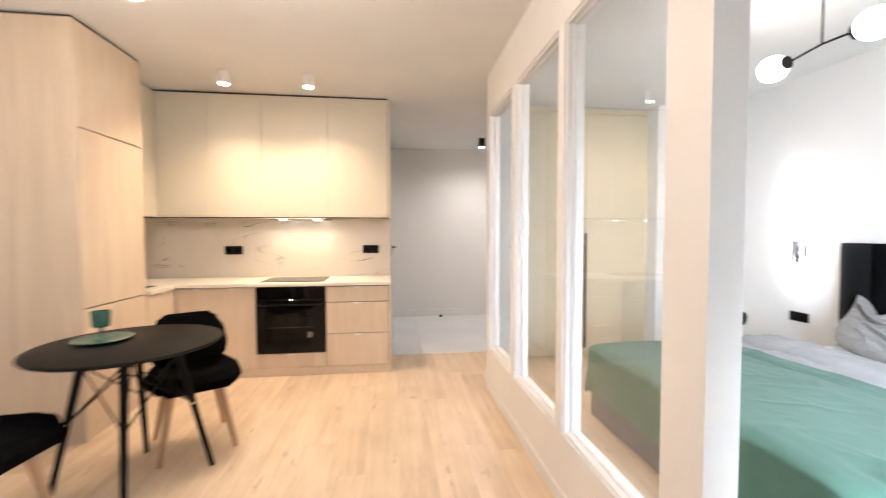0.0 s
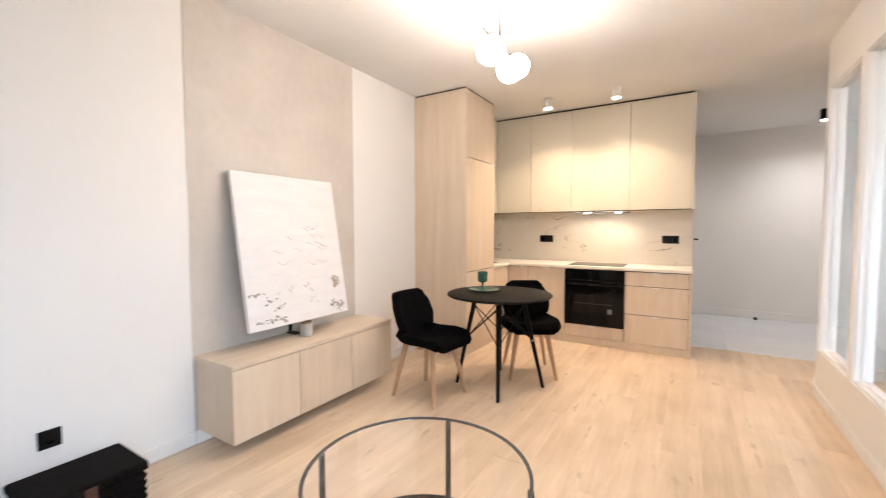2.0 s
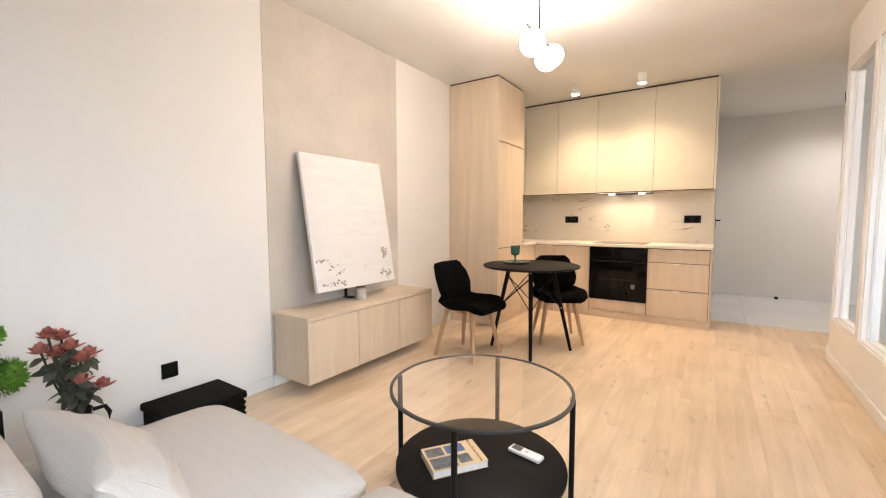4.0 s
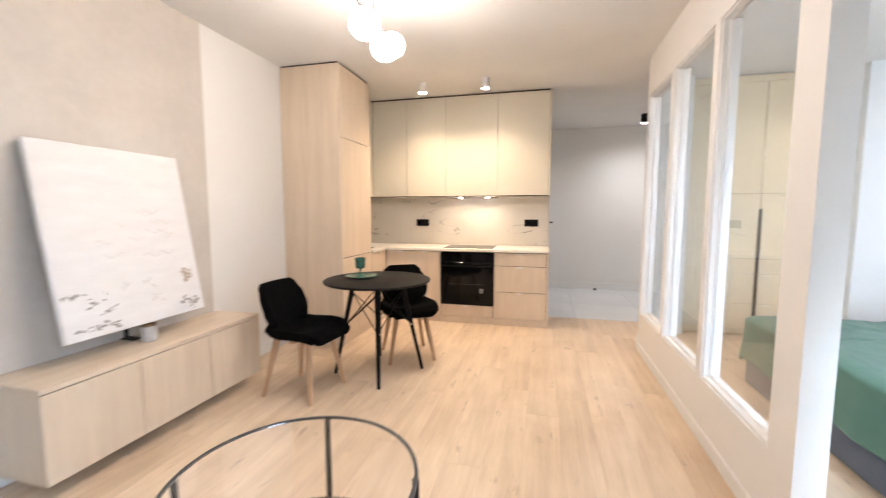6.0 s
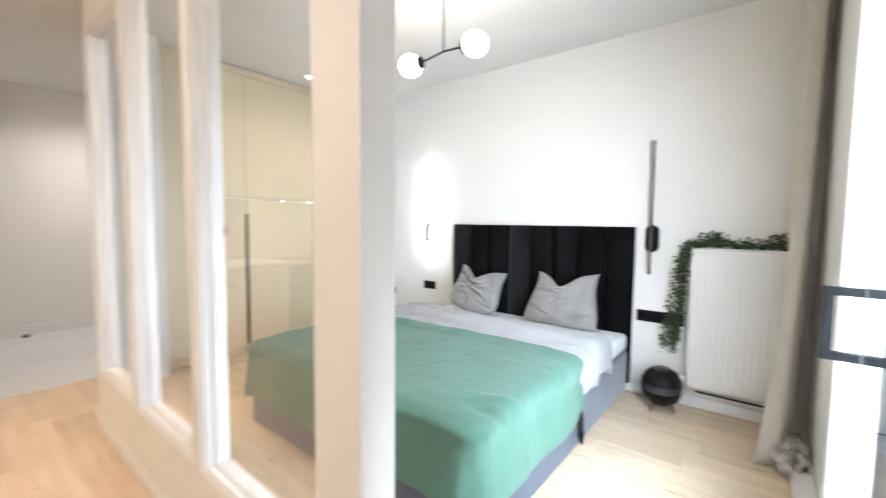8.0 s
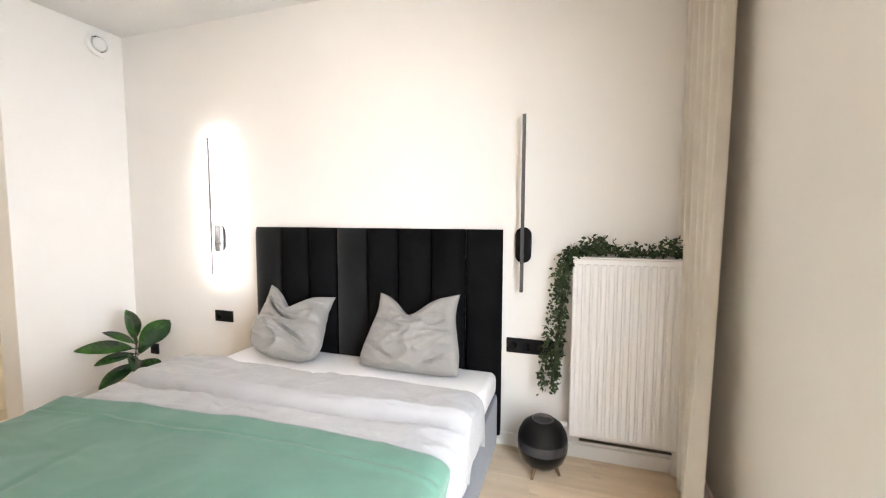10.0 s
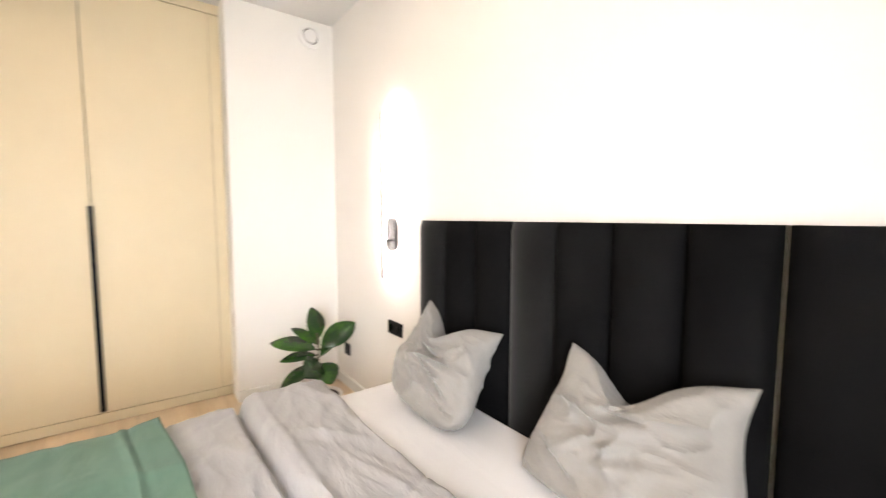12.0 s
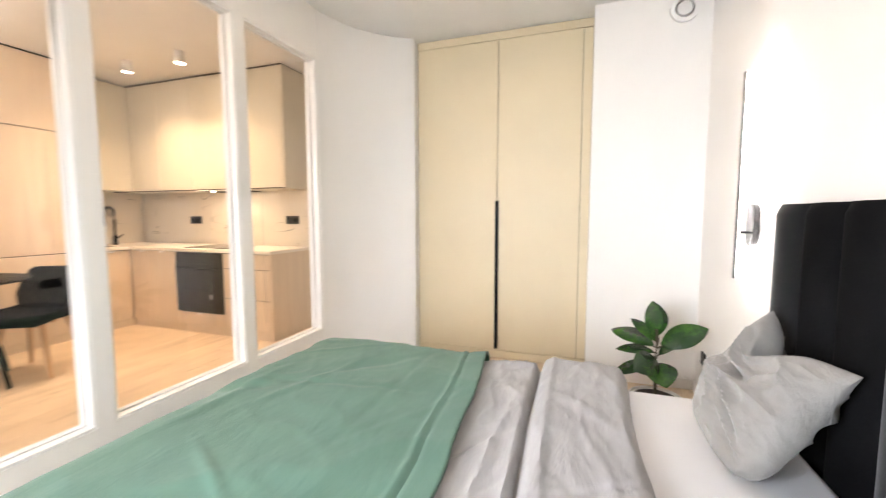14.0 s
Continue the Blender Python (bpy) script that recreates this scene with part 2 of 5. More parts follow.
SHEET = material("white cotton sheet", (0.87, 0.87, 0.89), 0.8, wrinkle=0.12, scale=3, amount=0.2, fine=300, bump=0.1)
DUVET = material("stone grey cotton duvet", (0.36, 0.354, 0.358), 0.85, second=(0.305, 0.30, 0.304), wrinkle=0.6, scale=5, fine=350, bump=0.15, sheen=0.2)
PILLOW = material("taupe grey cotton", (0.275, 0.26, 0.248), 0.85, second=(0.225, 0.212, 0.204), wrinkle=0.8, scale=7, fine=350, bump=0.15, sheen=0.2)
BLANKET = material("sage green soft throw", (0.080, 0.176, 0.130), 0.9, second=(0.064, 0.146, 0.108), wrinkle=0.22, scale=6, fine=320, bump=0.25, sheen=0.15)
SOFA = material("light beige ribbed sofa fabric", (0.63, 0.59, 0.55), 0.9, second=(0.585, 0.545, 0.505), scale=14, fine=200, bump=0.7, stretch=(0.3, 5, 1), sheen=0.1)
st_ = SOFA.node_tree
rib = st_.nodes.new("ShaderNodeTexWave")
rib.bands_direction = "X"
rib.inputs["Scale"].default_value = 55.0
rib.inputs["Distortion"].default_value = 1.2
rib.inputs["Detail Scale"].default_value = 0.6
rib_bump = st_.nodes.new("ShaderNodeBump")
rib_bump.inputs["Strength"].default_value = 0.35
rib_bump.inputs["Distance"].default_value = 0.003
st_.links.new(st_.nodes["Texture Coordinate"].outputs["Object"], rib.inputs[0])
st_.links.new(rib.outputs[1], rib_bump.inputs["Height"])
st_.links.new(rib_bump.outputs[0], st_.nodes["Bump"].inputs["Normal"])
CURTAIN = material("cream curtain linen", (0.84, 0.80, 0.73), 0.9, scale=10, fine=300, bump=0.15, sheen=0.2)
ct_ = CURTAIN.node_tree
through_cloth = ct_.nodes.new("ShaderNodeBsdfTranslucent")
through_cloth.inputs[0].default_value = (0.76, 0.70, 0.60, 1)
cloth_mix = ct_.nodes.new("ShaderNodeMixShader")
cloth_mix.inputs[0].default_value = 0.3
ct_.links.new(ct_.nodes["Principled BSDF"].outputs[0], cloth_mix.inputs[1])
ct_.links.new(through_cloth.outputs[0], cloth_mix.inputs[2])
ct_.links.new(cloth_mix.outputs[0], ct_.nodes["Material Output"].inputs[0])
PATTERN = material("white cloth with dark print", (0.72, 0.68, 0.64), 0.9, second=(0.06, 0.05, 0.05), scale=13, amount=0.5, fine=30, bump=0.1)
RADIATOR = material("white enamel", (0.78, 0.765, 0.75), 0.3, scale=3, amount=0.15, fine=100, bump=0.01)
CHROME = material("brushed steel", (0.84, 0.83, 0.80), 0.5, 0.35, scale=30, fine=200, bump=0.02)
BRASS = material("bronze pin", (0.35, 0.24, 0.14), 0.4, 1.0)
SCONCEBAR = material("dark grey metal bar", (0.10, 0.10, 0.105), 0.4, 0.6)
GLASS = material("clear glass", (1, 1, 1), 0.0, second=(1, 1, 1), transmission=1.0, ior=1.45, bump=0)
RIMGREY = material("dark grey powder-coated ring", (0.03, 0.032, 0.034), 0.4, scale=20, fine=200, bump=0.02)
GREENGLASS = material("dark green glazed ceramic", (0.02, 0.07, 0.055), 0.25, second=(0.05, 0.14, 0.11), scale=22, amount=0.7, fine=80, bump=0.1)
CANVAS = material("white textured canvas", (0.80, 0.785, 0.775), 0.75, second=(0.74, 0.72, 0.71), scale=5, amount=0.5, fine=70, bump=0.5, stretch=(1, 1, 4))
INK = material("grey-brown paint daubs", (0.12, 0.10, 0.09), 0.8, second=(0.45, 0.42, 0.4), scale=30, amount=0.8, fine=120, bump=0.3)
OCHRE = material("ochre paint daubs", (0.20, 0.11, 0.05), 0.8, second=(0.5, 0.42, 0.35), scale=40, amount=0.8, fine=120, bump=0.3)
RIDGE = material("impasto ridges", (0.72, 0.685, 0.655), 0.8, scale=30)
LEAF = material("glossy rubber plant leaf", (0.035, 0.15, 0.010), 0.24, second=(0.008, 0.040, 0.009), scale=6, amount=0.8, fine=60, bump=0.1)
IVY = material("ivy leaf", (0.014, 0.034, 0.011), 0.5, second=(0.036, 0.062, 0.022), scale=30, amount=0.8, fine=90, bump=0.1)
MOSS = material("bright green moss foliage", (0.12, 0.26, 0.02), 0.8, second=(0.06, 0.15, 0.01), scale=30, amount=0.8, fine=200, bump=0.2)
ROSELEAF = material("dull green rose leaf", (0.04, 0.055, 0.03), 0.6, second=(0.07, 0.07, 0.05), scale=20, amount=0.7, fine=90, bump=0.1)
ROSE = material("dusty red rose petal", (0.15, 0.02, 0.02), 0.6, second=(0.46, 0.15, 0.11), scale=25, amount=0.8, fine=90, bump=0.1)
STEM = material("brown-green stem", (0.05, 0.045, 0.02), 0.6)
POT = material("white ceramic", (0.74, 0.72, 0.69), 0.35, scale=8, amount=0.2, fine=120, bump=0.02)
SOIL = material("dark soil", (0.03, 0.022, 0.015), 0.95, fine=200, bump=0.8)
CONCRETE = material("pale grey jar", (0.60, 0.575, 0.55), 0.6, second=(0.42, 0.40, 0.38), scale=18, amount=0.6, fine=120, bump=0.2)
WHITEPLASTIC = material("white plastic", (0.78, 0.78, 0.78), 0.35, scale=5, amount=0.1, bump=0)
SCREEN = material("grey display", (0.12, 0.14, 0.14), 0.2)
PAPER = material("paper", (0.74, 0.71, 0.66), 0.8, scale=40, fine=300, bump=0.1)
COVER = material("tan book cover", (0.62, 0.47, 0.28), 0.45)
COVERDARK = material("dark print", (0.04, 0.045, 0.05), 0.5, second=(0.12, 0.13, 0.15), scale=50, amount=0.8)
COVERBLUE = material("blue print", (0.08, 0.14, 0.28), 0.5)
GLOBE = glowing("lit opal glass", (1.0, 0.85, 0.70), 36.0)
GLOBECOOL = glowing("lit opal glass cool", (1.0, 0.89, 0.76), 13.5)
LED = glowing("led strip", (0.97, 0.98, 1.0), 100.0)
BULB = glowing("spot bulb", (1.0, 0.85, 0.66), 60.0)
OUTSIDE = glowing("pale daylight backdrop", (0.84, 0.93, 1.0), 0.27)
OUTSIDE.node_tree.nodes["Principled BSDF"].inputs["Base Color"].default_value = (0.1, 0.12, 0.14, 1)
SMOKED = material("smoked band", (0.07, 0.07, 0.075), 0.12, 0.4)

# ---- mesh helpers ----
WORLD = {}


def thing(name, at, label, category, group="", kind=""):
    """An empty at the base of a thing."""
    ob = new(name)
    ob.empty_display_size = 0.05
    ob.location = at
    WORLD[ob.name] = Matrix.Translation(at)
    return tagged(ob, label, category, group, kind)


def part(name, bm, mat, parent=None, label="", smooth=False):
    """Links a bmesh, made in world coordinates, as one mesh object under a thing or part."""
    base = WORLD[parent.name] if parent else Matrix.Identity(4)
    bm.transform(base.inverted())
    bmesh.ops.recalc_face_normals(bm, faces=bm.faces)
    me = bpy.data.meshes.new(name)
    bm.to_mesh(me)
    bm.free()
    me.materials.append(mat)
    if smooth:
        me.shade_smooth()
        me.set_sharp_from_angle(angle=radians(38))
    ob = new(name, me)
    ob.parent = parent
    WORLD[ob.name] = base
    return tagged(ob, label)


def single(name, bm, mat, label, category, group="", kind="", smooth=False):
    """A thing that is one mesh, with its origin at the middle of its base."""
    lo = Vector([min(v.co[i] for v in bm.verts) for i in range(3)])
    hi = Vector([max(v.co[i] for v in bm.verts) for i in range(3)])
    at = Vector(((lo.x + hi.x) / 2, (lo.y + hi.y) / 2, lo.z))
    bm.transform(Matrix.Translation(-at))
    ob = part(name, bm, mat, None, "", smooth)
    ob.location = at
    WORLD[ob.name] = Matrix.Translation(at)
    return tagged(ob, label, category, group, kind)


def box(bm, x0, x1, y0, y1, z0, z1, bev=0.0, seg=1):
    made = bmesh.ops.create_cube(bm, size=1.0)
    vs = made["verts"]
    for v in vs:
        v.co = Vector((x0 + (v.co.x + 0.5) * (x1 - x0), y0 + (v.co.y + 0.5) * (y1 - y0), z0 + (v.co.z + 0.5) * (z1 - z0)))
    if bev:
        es = list({e for v in vs for e in v.link_edges})
        bmesh.ops.bevel(bm, geom=es, offset=bev, segments=seg, affect="EDGES", profile=0.5)
    return bm


def bx(x0, x1, y0, y1, z0, z1, bev=0.0, seg=1):
    return box(bmesh.new(), x0, x1, y0, y1, z0, z1, bev, seg)


def rod(bm, a, b, r0, r1=None, n=12):
    """A round or tapered bar from a to b."""
    a, b = Vector(a), Vector(b)
    r1 = r0 if r1 is None else r1
    q = (b - a).to_track_quat("Z", "Y").to_matrix()
    rings = []
    for p, r in ((a, r0), (b, r1)):
        rings.append([bm.verts.new(p + q @ Vector((r * math.cos(2 * math.pi * i / n), r * math.sin(2 * math.pi * i / n), 0))) for i in range(n)])
    for i in range(n):
        bm.faces.new((rings[0][i], rings[0][(i + 1) % n], rings[1][(i + 1) % n], rings[1][i]))
    bm.faces.new(rings[0][::-1])
    bm.faces.new(rings[1])
    return bm


def tube(bm, pts, r, n=8):
    """A bent bar through points."""
    pts = [Vector(p) for p in pts]
    rings = []
    for i, p in enumerate(pts):
        d = (pts[min(i + 1, len(pts) - 1)] - pts[max(i - 1, 0)]).normalized()
        q = d.to_track_quat("Z", "Y").to_matrix()
        rings.append([bm.verts.new(p + q @ Vector((r * math.cos(2 * math.pi * k / n), r * math.sin(2 * math.pi * k / n), 0))) for k in range(n)])
    for a, b in zip(rings, rings[1:]):
        for k in range(n):
            bm.faces.new((a[k], a[(k + 1) % n], b[(k + 1) % n], b[k]))
    bm.faces.new(rings[0][::-1])
    bm.faces.new(rings[-1])
    return bm


def lathe(bm, profile, at, n=28):
    """A turned shape; profile rows are (radius, height)."""
    rings = []
    for r, h in profile:
        rings.append([bm.verts.new((at[0] + r * math.cos(2 * math.pi * k / n), at[1] + r * math.sin(2 * math.pi * k / n), at[2] + h)) for k in range(n)])
    for a, b in zip(rings, rings[1:]):
        for k in range(n):
            bm.faces.new((a[k], a[(k + 1) % n], b[(k + 1) % n], b[k]))
    bm.faces.new(rings[0][::-1])
    bm.faces.new(rings[-1])
    return bm


def ball(bm, c, r, squash=(1, 1, 1), n=20):
    made = bmesh.ops.create_uvsphere(bm, u_segments=n, v_segments=n // 2, radius=r)
    for v in made["verts"]:
        v.co = Vector(c) + Vector((v.co.x * squash[0], v.co.y * squash[1], v.co.z * squash[2]))
    return bm


def sheet(bm, f, nu, nv):
    """A surface from f(u, v), u and v from 0 to 1."""
    g = [[bm.verts.new(f(i / nu, j / nv)) for j in range(nv + 1)] for i in range(nu + 1)]
    for i in range(nu):
        for j in range(nv):
            bm.faces.new((g[i][j], g[i + 1][j], g[i + 1][j + 1], g[i][j + 1]))
    return bm


def thicken(ob, t, offset=-1.0):
    if offset < 0 and sum(p.normal.z * p.area for p in ob.data.polygons) < 0:
        offset = -offset
    mod = ob.modifiers.new("thickness", "SOLIDIFY")
    mod.thickness, mod.offset = t, offset
    return ob


def structure(name, bm, mat, label, category, smooth=False):
    return tagged(part(name, bm, mat, None, "", smooth), label, category, "", "structure")


def ridged(x, y, z=0.0):
    """Sharp soft-cloth creases: high along lines, flat between."""
    a = 1 - abs(noise.noise(Vector((x, y, z)))) * 2
    b = 1 - abs(noise.noise(Vector((x * 2.1 + 5, y * 2.1, z + 3)))) * 2
    return max(0.0, a) ** 3 + 0.4 * max(0.0, b) ** 3


def fbm(x, y, z=0.0, octaves=3):
    return noise.fractal(Vector((x, y, z)), 1.0, 2.0, octaves)


# ---- large structure ----
H = 2.575
WEST, EAST, NORTH = -2.443, 3.40, 4.305
PX0, PX1 = 0.80, 0.90


def moved(ob, x, y, z):
    ob.location = (x, y, z)
    return ob


FLOOR = structure("floor", box(bx(-2.6, 1.05, -2.75, 6.4, -0.12, -0.012), 1.05, 3.6, -0.15, 6.4, -0.12, -0.012), SEAM, "honey oak laminate plank floor", "floor")
CEIL = structure("ceiling", box(bx(-2.6, 1.05, -2.75, 6.4, H, H + 0.12), 1.05, 3.6, -0.15, 6.4, H, H + 0.12), CEILING, "smooth white painted ceiling", "ceiling")
structure("wall_west", bx(WEST - 0.15, WEST, -2.75, 4.42, 0, H), PAINT, "white painted living room wall", "wall")
structure("wall_kitchen", bx(WEST, -0.12, NORTH, 4.42, 0, H), PAINT, "white painted wall behind kitchen", "wall")
structure("wall_hall_west", bx(-0.12, 0.0, NORTH, 6.25, 0, H), PAINT, "white painted hall side wall", "wall")
structure("wall_hall_north", bx(-0.12, 2.1, 6.25, 6.4, 0, H), PAINT, "white painted hall end wall", "wall")
structure("wall_hall_east", bx(2.0, 2.1, 4.75, 6.25, 0, H), PAINT, "white painted hall side wall", "wall")
structure("wall_wardrobe_back", bx(1.345, 3.55, 4.65, 4.75, 0, H), PAINT, "white painted wall behind wardrobe", "wall")
structure("wall_wardrobe_side", bx(1.245, 1.345, 3.93, 4.75, 0, H), PAINT, "white painted wall beside wardrobe", "wall")
structure("wall_bedroom_north", bx(2.708, EAST, 3.838, 4.65, 0, H), PAINT, "white painted bedroom corner wall", "wall")
structure("wall_bedroom_east", bx(EAST, EAST + 0.15, -0.15, 4.65, 0, H), PAINT, "white painted bedroom headboard wall", "wall")
structure("wall_south", bx(WEST, 1.05, -2.75, -2.6, 0, H), PAINT, "white painted living room end wall", "wall")

# curved wall between the partition and the wardrobe
CX, CY, R0, R1 = 1.68, 3.20, 0.78, 0.88


def arc_wall(z0, z1, r0, r1, a0=175.6, a1=115.0, n=26):
    bm = bmesh.new()
    rows = []
    for i in range(n + 1):
        a = radians(a0 + (a1 - a0) * i / n)
        rows.append([bm.verts.new((CX + r * math.cos(a), CY + r * math.sin(a), z)) for r, z in ((r0, z0), (r1, z0), (r1, z1), (r0, z1))])
    for p, q in zip(rows, rows[1:]):
        for k in range(4):
            bm.faces.new((p[k], p[(k + 1) % 4], q[(k + 1) % 4], q[k]))
    bm.faces.new(rows[0])
    bm.faces.new(rows[-1][::-1])
    return bm


structure("wall_curved", arc_wall(0, H, R0, R1), PAINT, "white painted curved wall", "wall", True)

# glazed partition between living room and bedroom
Y_END, Y_FAR = 0.932, 3.262
OPENINGS = [(1.10, 1.80), (1.866, 2.545), (2.615, 3.245)]
SILL, HEAD = 0.338, 2.24
bm = bx(PX0, PX1, Y_END, Y_FAR, 0, SILL)
box(bm, PX0, PX1, Y_END, Y_FAR, HEAD, H)
edges = [Y_END] + [y for o in OPENINGS for y in o] + [Y_FAR]
for a, b in zip(edges[::2], edges[1::2]):
    box(bm, PX0, PX1, a, b, SILL, HEAD)
structure("wall_partition", bm, PAINT, "white partition wall with three tall internal windows", "wall")
for k, (a, b) in enumerate(OPENINGS):
    w = tagged(thing(f"window_{k + 1}", (0.85, (a + b) / 2, SILL), "tall fixed internal window in white partition", "window", "partition windows"), kind="structure")
    for nm, (y0, y1, z0, z1) in (("window_jamb", (a, a + 0.012, SILL, HEAD)), ("window_jamb", (b - 0.012, b, SILL, HEAD)), ("window_sill", (a + 0.012, b - 0.012, SILL, SILL + 0.012)), ("window_head", (a + 0.012, b - 0.012, HEAD - 0.012, HEAD))):
        part(nm, bx(PX0 + 0.010, PX1 - 0.002, y0, y1, z0, z1, 0.002), TRIM, w)
    for x0, x1 in ((0.838, 0.8465), (0.8535, 0.862)):
        bead = bx(x0, x1, a + 0.0125, a + 0.021, SILL + 0.0125, HEAD - 0.0125, 0.002)
        box(bead, x0, x1, b - 0.021, b - 0.0125, SILL + 0.0125, HEAD - 0.0125, 0.002)
        box(bead, x0, x1, a + 0.0212, b - 0.0212, SILL + 0.0125, SILL + 0.021, 0.002)
        box(bead, x0, x1, a + 0.0212, b - 0.0212, HEAD - 0.021, HEAD - 0.0125, 0.002)
        part("glazing_bead", bead, TRIM, w)
    pane = part("pane", bx(0.847, 0.853, a + 0.010, b - 0.010, SILL + 0.010, HEAD - 0.010), GLASS, w)
    pane.visible_shadow = False

# decorative plaster field behind the low cabinet
structure("wall_panel", bx(WEST, WEST + 0.004, 0.495, 1.808, 0.0, H), PLASTER, "greige decorative plaster field on wall", "wall panel")

# bedroom window wall: low kerb, end wall, glazed door with frame
GY = 0.085
structure("wall_window_pier", box(bx(1.97, EAST, 0.0, 0.05, 0, H), 2.9, EAST, -0.15, -0.0005, 0, H), PAINT, "white painted pier beside balcony window", "wall")
structure("wall_window_corner", bx(0.90, 1.05, -0.15, 0.10, 0, H), PAINT, "white painted corner beside balcony window", "wall")
structure("wall_window_lintel", bx(1.05, 1.97, -0.15, 0.10, 2.42, H), PAINT, "white lintel over balcony window", "wall")
win = tagged(thing("window_4", (1.78, GY, 0), "white framed floor-length balcony window with reflecting glass", "window"), kind="structure")
part("window_kerb", bx(1.05, 2.80, 0.051, 0.13, 0, 0.050, 0.004), TRIM, win)
for x0, x1, y1 in ((1.05, 1.13, 0.12), (1.90, 1.968, 0.105)):
    part("window_frame", bx(x0, x1, 0.0, y1, 0.055, 2.42, 0.006), TRIM, win)
part("window_frame", bx(1.13, 1.90, 0.0, 0.105, 0.055, 0.14, 0.006), TRIM, win)
part("window_frame", bx(1.13, 1.90, 0.0, 0.105, 2.33, 2.42, 0.006), TRIM, win)
pane = part("pane", bx(1.125, 1.905, GY - 0.012, GY, 0.135, 2.335), GLASS, win)
pane.visible_shadow = False
for y0, y1 in ((GY + 0.0005, GY + 0.066), (GY - 0.0125, GY - 0.07)):
    hb_ = bx(1.664, 1.686, min(y0, y1), max(y0, y1), 1.054, 1.076, 0.001)
    box(hb_, 1.664, 1.686, min(y0, y1), max(y0, y1), 0.888, 0.910, 0.001)
    box(hb_, 1.6638, 1.6862, y1 - 0.011, y1 + 0.011, 0.8878, 1.0762, 0.001)
    part("pull_handle", hb_, BLACK, win, "black square-sectioned bow handle on glass")

# living room balcony window, beside the sofa
structure("wall_living_east", box(box(box(bx(0.90, 1.05, -2.6, -2.35, 0, H), 0.90, 1.05, -0.35, -0.15, 0, H), 0.90, 1.05, -2.35, -0.35, 2.35, H), 0.90, 1.05, -2.35, -0.35, 0, 0.06), PAINT, "white painted wall with balcony window", "wall")
win = tagged(thing("window_5", (0.97, -1.35, 0.06), "white framed living room balcony window", "window"), kind="structure")
for y0, y1, z0, z1 in ((-2.35, -2.27, 0.06, 2.35), (-0.43, -0.35, 0.06, 2.35), (-1.39, -1.31, 0.14, 2.27), (-2.27, -0.43, 0.06, 0.14), (-2.27, -0.43, 2.27, 2.35)):
    part("window_frame", bx(0.955, 1.025, y0, y1, z0, z1, 0.005), TRIM, win)
for y0, y1 in ((-2.275, -1.385), (-1.315, -0.425)):
    pane = part("pane", bx(0.985, 0.995, y0, y1, 0.135, 2.275), GLASS, win)
    pane.visible_shadow = False
# glazed loggia beyond the balcony window
lg_ = tagged(thing("window_6", (3.0, -1.1, -0.2), "white framed floor-length glazing of balcony", "window"), kind="structure")
for x0, x1 in ((1.3, 1.38), (2.45, 2.53), (3.45, 3.85), (4.9, 5.0)):
    part("window_frame", bx(x0, x1, -1.14, -1.06, -0.19, 2.5, 0.006), TRIM, lg_)
for z0, z1 in ((-0.19, -0.10), (0.52, 0.58), (1.28, 1.36), (2.42, 2.5)):
    for x0, x1 in ((1.381, 2.449), (2.531, 3.449), (3.851, 4.899)):
        part("window_rail", bx(x0, x1, -1.13, -1.07, z0, z1, 0.004), TRIM, lg_)
structure("backdrop", bx(-70, 420, -60.2, -60, -2, 160), OUTSIDE, "pale blue daylight sky outside", "backdrop")
structure("ground", bx(-40, 400, -62, -0.2, -0.3, -0.2), PAVING, "pale balcony and ground outside", "ground")

# baseboards
def board(name, x0, x1, y0, y1, z1=0.075):
    return structure(name, bx(x0, x1, y0, y1, 0, z1, 0.003), TRIM, "white painted baseboard", "baseboard")


board("baseboard", WEST, WEST + 0.014, -2.6, 0.493)
board("baseboard", WEST + 0.005, WEST + 0.018, 0.495, 1.806)
board("baseboard", WEST, WEST + 0.014, 1.81, 2.705)
board("baseboard", PX0 - 0.014, PX0, Y_END, Y_FAR)
board("baseboard", PX1, PX1 + 0.014, Y_END, Y_FAR)
board("baseboard", PX0 - 0.014, PX1 + 0.014, Y_END - 0.014, Y_END)
structure("baseboard", arc_wall(0, 0.075, R0 - 0.014, R0), TRIM, "white curved baseboard", "baseboard", True)
structure("baseboard", arc_wall(0, 0.075, R1, R1 + 0.014), TRIM, "white curved baseboard", "baseboard", True)
board("baseboard", 2.708, EAST - 0.014, 3.824, 3.838)
board("baseboard", EAST - 0.014, EAST, 0.05, 3.838)
board("baseboard", 2.805, EAST - 0.014, 0.05, 0.064)
board("baseboard", 0.0, 1.99, 6.236, 6.25, 0.105)
board("baseboard", 0.0, 0.012, 5.65, 6.236, 0.105)

# ---- kitchen ----
FY, FX = 3.74, -1.845
k = thing("tall_cabinet", (-2.15, 3.03, 0), "floor-to-ceiling pale ash kitchen cabinet", "cabinet")
part("body", bx(WEST + 0.002, FX - 0.02, 2.712, 3.34, 0.075, 2.56, 0.002), CARCASS, k)
part("plinth", bx(WEST + 0.01, FX - 0.012, 2.712, 3.34, 0.0, 0.074), ASH_Y, k)
part("side_panel", bx(WEST + 0.002, FX, 2.694, 2.711, 0.0, 2.56, 0.002), ASH_V, k)
for z0, z1 in ((0.078, 0.818), (0.826, 1.921), (1.929, 2.556)):
    part("door", bx(FX - 0.019, FX, 2.713, 3.338, z0, z1, 0.002), ASH_V, k)
